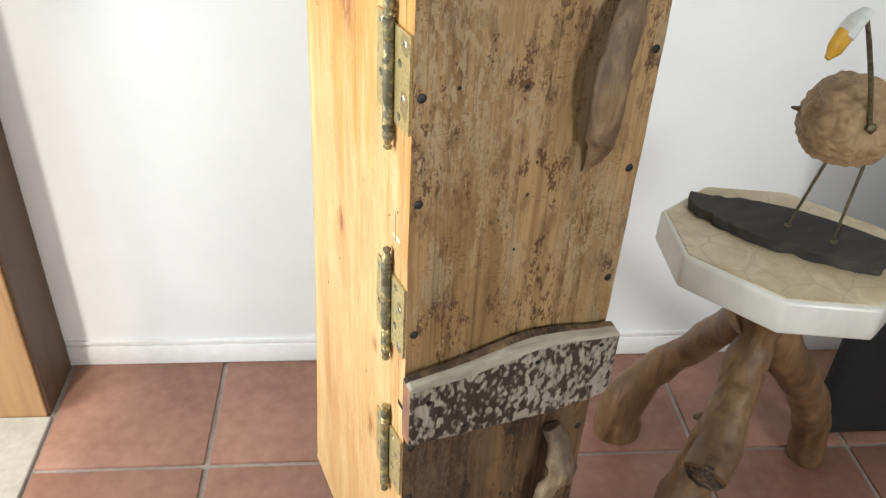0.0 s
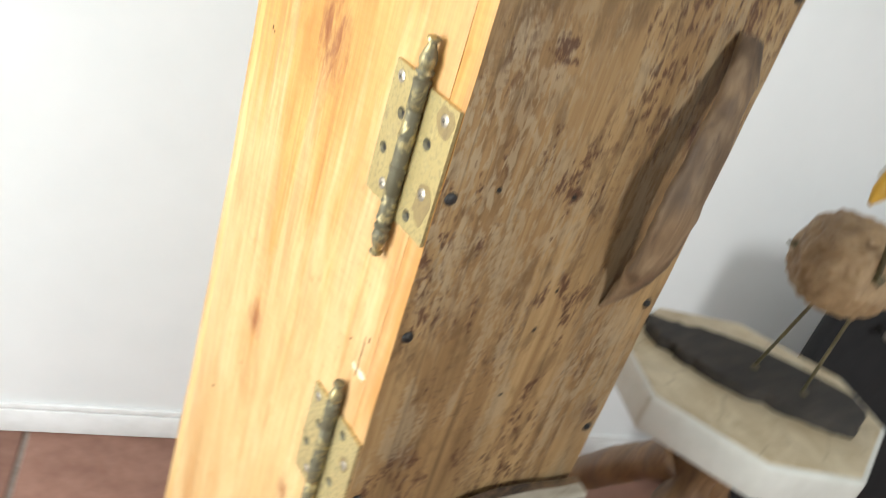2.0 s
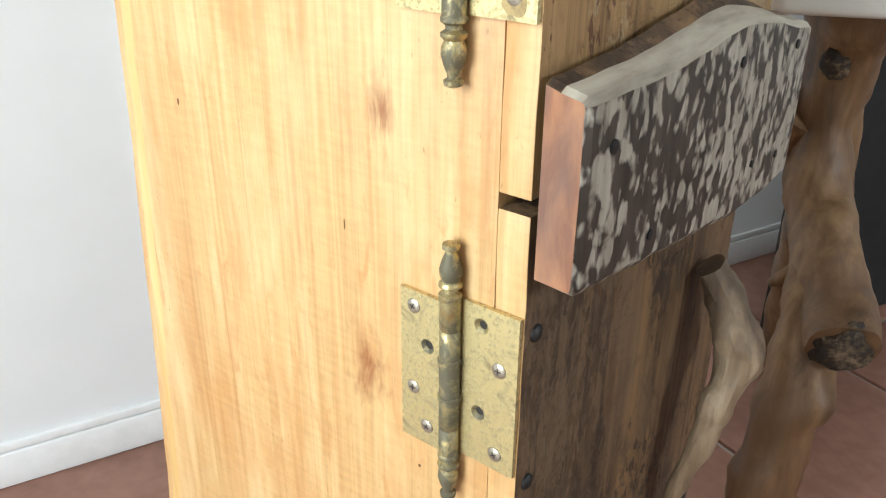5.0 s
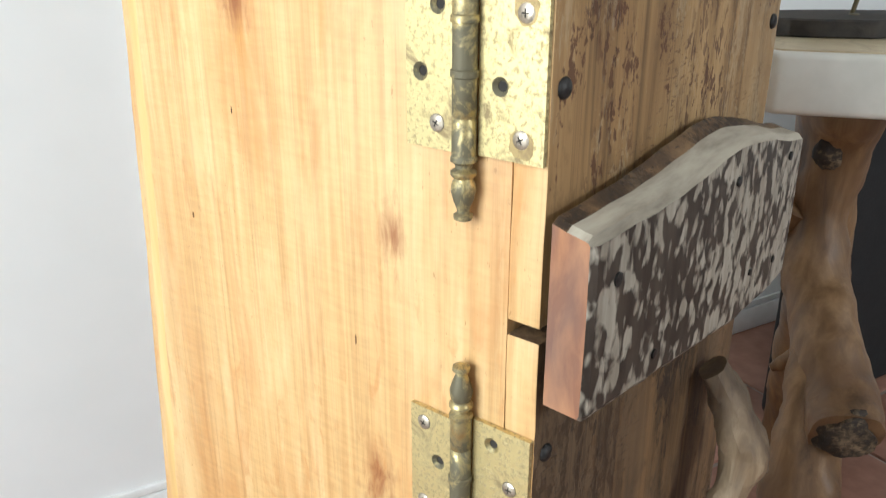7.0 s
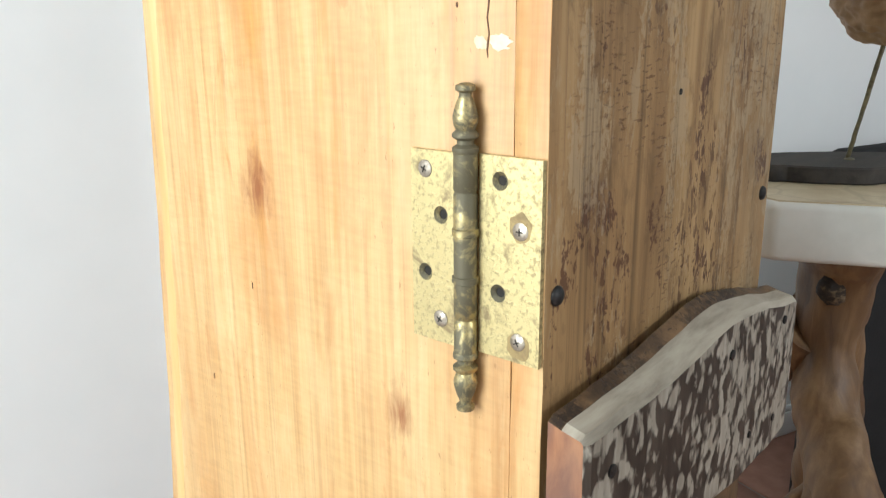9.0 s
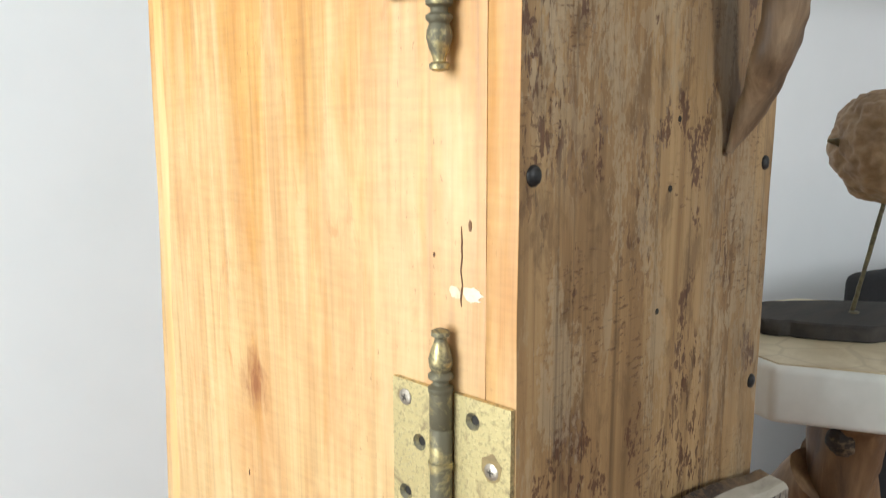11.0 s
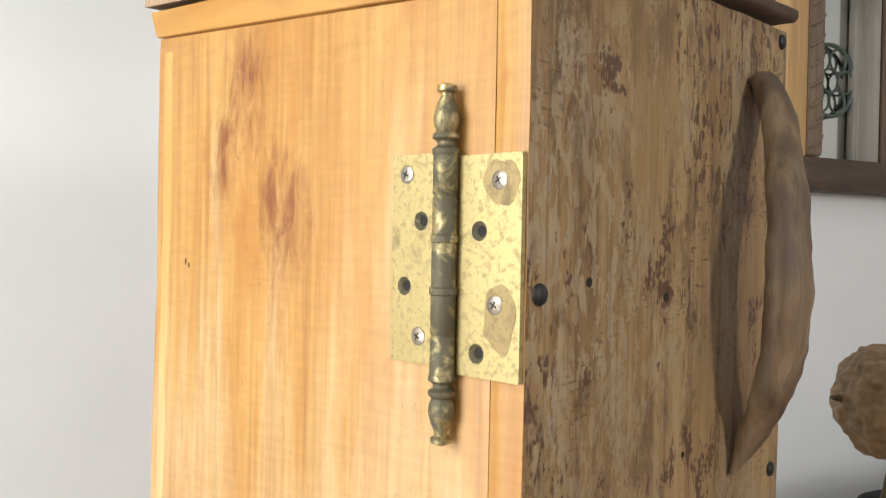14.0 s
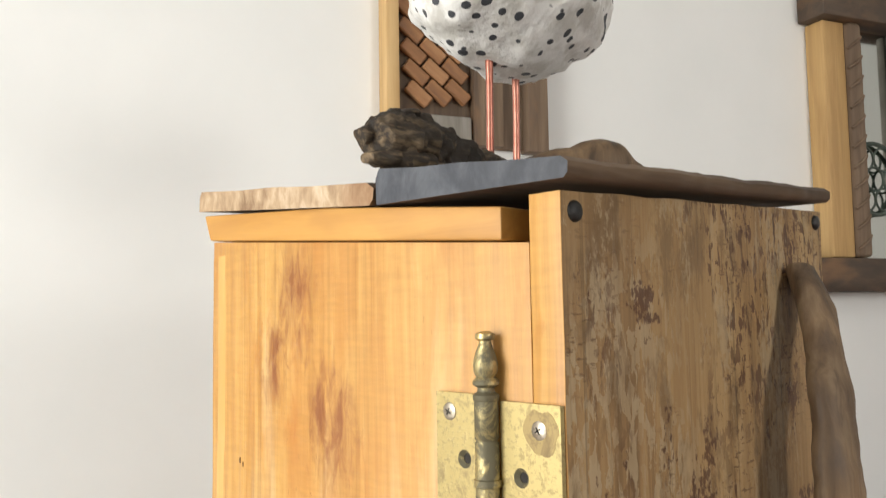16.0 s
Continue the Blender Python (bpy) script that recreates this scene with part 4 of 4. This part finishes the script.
slab_out = [(0.478, 0.128), (0.492, 0.146), (0.515, 0.128), (0.545, 0.105), (0.575, 0.083), (0.605, 0.045), (0.632, 0.0), (0.658, -0.052), (0.646, -0.072), (0.60, -0.090), (0.575, -0.070), (0.545, -0.035), (0.515, 0.005), (0.497, 0.035), (0.485, 0.07), (0.476, 0.105)]
rag = []
for i, (x, y) in enumerate(slab_out):
    x2, y2 = slab_out[(i + 1) % len(slab_out)]
    for k in range(4):
        t = k / 4
        p = Vector((x + (x2 - x) * t, y + (y2 - y) * t, 0))
        rag.append((p.x + 0.007 * noise.noise(p * 110), p.y + 0.007 * noise.noise(p * 110 + Vector((9, 0, 0)))))
bm = slab(rag, TOP_Z + 0.0014, TOP_Z + 0.017, "z", 0.0015, 1)
single("driftwood_slab", bm, BARK, "flat dark ragged piece of driftwood on the table top", "driftwood", "", 40)
BODY = Vector((0.576, 0.008, 0.875))
bm = blob(BODY, (0.063, 0.056, 0.054), (0, 8, 20), 0.10, 30, 6, None, 0, 4)
pole = Vector((-0.42, -0.86, 0.28)).normalized()
e1 = pole.cross(Vector((0, 0, 1))).normalized()
e2 = pole.cross(e1)
for v in bm.verts:
    n = (v.co - BODY).normalized()
    phi, near = math.atan2(n.dot(e2), n.dot(e1)), max(0.0, n.dot(pole))
    fold = abs(math.sin(phi * 7 + 2.5 * noise.noise(n * 3))) - 0.6
    v.co += n * (0.0036 * fold * near * (1 - near ** 8) - 0.008 * near ** 40 + 0.0016 * noise.noise(n * 9))
blob(BODY + pole * 0.049, (0.007, 0.007, 0.007), (0, 0, 0), 0.4, 40, 3, bm, 1)
limb([BODY + Vector((-0.040, 0.038, 0.004)), BODY + Vector((-0.050, 0.045, 0.006))], [0.004, 0.0015], 8, 3, 0.3, (1, 1), 6, bm, 1, 200)
limb([(0.561, 0.031, 0.713), (0.567, 0.022, 0.77), (0.575, 0.012, 0.840)], [0.0022, 0.0021, 0.0022], 8, 10, 0.3, (1, 1), 1, bm, 1, 300)
limb([(0.587, -0.022, 0.713), (0.590, -0.021, 0.77), (0.594, -0.020, 0.840)], [0.0022, 0.0021, 0.0022], 8, 10, 0.3, (1, 1), 2, bm, 1, 300)
for x, y in ((0.561, 0.031), (0.587, -0.022)):
    blob((x - 0.004, y - 0.004, 0.716), (0.009, 0.007, 0.004), (0, 0, 30), 0.4, 40, 2, bm, 1)
limb([BODY + pole * 0.050, (0.535, -0.030, 0.945), (0.513, -0.028, 0.990), (0.497, -0.024, 1.024)], [0.003, 0.003, 0.0028, 0.0024], 8, 8, 0.1, (1, 1), 3, bm, 1, 200)
limb([(0.499, -0.023, 1.026), (0.484, -0.025, 1.018), (0.470, -0.027, 1.004)], [0.008, 0.0115, 0.0115], 14, 6, 0.08, (1, 0.6), 4, bm, 2)
limb([(0.472, -0.027, 1.006), (0.461, -0.029, 0.994), (0.452, -0.030, 0.983)], [0.0117, 0.011, 0.004], 14, 6, 0.06, (1, 0.6), 5, bm, 3)
single("wire_bird_sculpture", bm, [PAPER, WIRE, GREY_HEAD, YELLOW], "round brown paper sculpture with yellow beak on wire legs", "sculpture", "", 60)

# ---------------------------------------------------------------- dark screen by the wall
screen = thing("fire_screen", RW @ Vector((1.2, 0.53, 0)), "upright charcoal screen with a small black handle", "screen")
part("panel", box((0.900, 0.497, 0.0), (1.85, 0.54, 0.660), 0.018, RW, seg=4), CHARCOAL, screen, "", 40)
part("handle", limb([RW @ Vector(p) for p in ((0.985, 0.498, 0.615), (0.985, 0.475, 0.615), (1.06, 0.470, 0.60), (1.06, 0.498, 0.60))], [0.004] * 4, 10, 5, 0.02), NAIL, screen, "black bar handle", 60)
part("knob", blob(RW @ Vector((0.978, 0.468, 0.618)), (0.008, 0.008, 0.008), (0, 0, 0), 0.0, 1, 2), STEEL, screen, "small bright metal knob", 60)

# ---------------------------------------------------------------- on the wall
V = WALL_V
plaque = thing("wall_plaque", RW @ Vector((0.28, V, 1.45)), "wooden wall plaque with a herringbone of brown chips", "wall art")
part("back_board", box((0.184, V - 0.012, 1.322), (0.424, V - 0.001, 1.85), 0.002, RW), BROWN_PLANK, plaque)
part("side_strip", box((0.181, V - 0.034, 1.318), (0.200, V - 0.0005, 1.86), 0.002, RW), FRAME_WOOD, plaque, "pale pine edge strip", 30)
part("side_strip", box((0.398, V - 0.03, 1.318), (0.432, V - 0.0005, 1.86), 0.003, RW), BROWN_PLANK, plaque, "", 30)
part("bottom_strip", box((0.201, V - 0.026, 1.322), (0.310, V - 0.0125, 1.362), 0.003, RW), GREY_WOOD, plaque, "", 30)
part("upright", box((0.313, V - 0.028, 1.322), (0.360, V - 0.0125, 1.86), 0.003, RW), BROWN_PLANK, plaque, "", 30)
chip = None
for i in range(9):
    for j in range(8):
        s, t = (i - 4) * 0.021, (j - 1) * 0.042 + (0.021 if i % 2 else 0)
        c, d = math.cos(radians(-38)), math.sin(radians(-38))
        u, z = 0.245 + t * c - s * d - 0.09, 1.53 + t * d + s * c
        if 0.212 < u < 0.300 and 1.376 < z < 1.84:
            m = RW @ Matrix.Translation((u, V - 0.019, z)) @ pose(0, 0, 0, 0, 38, 0)
            if chip is None:
                chip = part("chip", box((-0.0195, -0.005, -0.0092), (0.0195, 0.005, 0.0092), 0.0018, None, seg=1), MOSAIC, plaque)
                chip.matrix_basis = m
                continue
            o = chip.copy()
            scene.collection.objects.link(o)
            o.matrix_basis = m

shelf = thing("wall_mirror", RW @ Vector((1.25, V, 1.3)), "rustic wooden framed mirror hanging on the white wall", "mirror")
part("pane", box((1.024, V - 0.012, 1.16), (1.75, V - 0.004, 1.60), 0, RW), MIRROR, shelf)
part("side_board", box((0.972, V - 0.04, 1.1715), (1.022, V - 0.0005, 1.583), 0.003, RW), FRAME_WOOD, shelf, "pale pine board with dark knots", 30)
trim = box((1.023, V - 0.05, 1.1715), (1.054, V - 0.004, 1.583), 0.008, RW, seg=3)
for k in range(11):
    z = 1.185 + 0.035 * k
    limb([RW @ Vector(p) for p in ((1.0215, V - 0.046, z), (1.0385, V - 0.0525, z + 0.013), (1.0555, V - 0.044, z + 0.025))], [0.0028, 0.003, 0.0028], 8, 4, 0.1, (1, 1), k, trim)
part("rope_trim", trim, BROWN_PLANK, shelf, "twisted dark inner trim", 60)
part("bottom_bar", box((0.880, V - 0.055, 1.113), (1.78, V - 0.0005, 1.170), 0.004, RW), DARK_BAR, shelf, "dark brown bottom bar", 30)
part("top_bar", box((0.955, V - 0.06, 1.584), (1.78, V - 0.0005, 1.65), 0.004, RW), DARK_BAR, shelf, "dark brown top bar", 30)
part("side_board", box((1.155, V - 0.03, 1.1715), (1.225, V - 0.0135, 1.583), 0.003, RW), GREY_WOOD, shelf, "grey weathered board", 30)
part("side_board", box((1.231, V - 0.032, 1.1715), (1.33, V - 0.0135, 1.583), 0.003, RW), BROWN_PLANK, shelf, "dull brown weathered board", 30)
ornament = thing("ring_ornament", RW @ Vector((1.098, V, 1.25)), "round green metal lattice ornament hanging before the mirror", "ornament")


def hoop(name, cx, cz, r, thick):
    pts = [RW @ Vector((cx + r * math.cos(a), V - 0.022, cz + r * math.sin(a))) for a in [2 * math.pi * k / 20 for k in range(21)]]
    part(name, limb(pts, [thick] * 21, 6, 2, 0.0), VERDIGRIS, ornament, "", 60)


hoop("outer_ring", 1.098, 1.313, 0.064, 0.004)
for k in range(6):
    a = 2 * math.pi * k / 6
    hoop("loop", 1.098 + 0.042 * math.cos(a), 1.313 + 0.042 * math.sin(a), 0.0205, 0.0022)
hoop("loop", 1.098, 1.313, 0.021, 0.0022)

# ---------------------------------------------------------------- floor tiles, last
floor = single("floor", box((WEST_U - 0.2, SOUTH_V, -0.03), (EAST_U, WALL_V, -0.006), 0, RW), GROUT, "terracotta tiled floor with pale grout", "floor", "structure")
P, G = 0.33, 0.010
tile_mesh = mesh_of("tile", box((-P / 2 + G / 2, -P / 2 + G / 2, -0.012), (P / 2 - G / 2, P / 2 - G / 2, 0.0), 0.003, None, seg=2), [TILE], 40)
for i in range(11):
    for j in range(10):
        u, v = WEST_U + 0.013 + P * (i + 0.5), 0.472 + P / 2 - P * j
        o = new("tile", tile_mesh)
        o.parent = floor
        o.matrix_basis = RW @ pose(u, v, random.uniform(-0.0008, 0.0002), random.uniform(-0.12, 0.12), random.uniform(-0.12, 0.12), 90 * random.randrange(4))
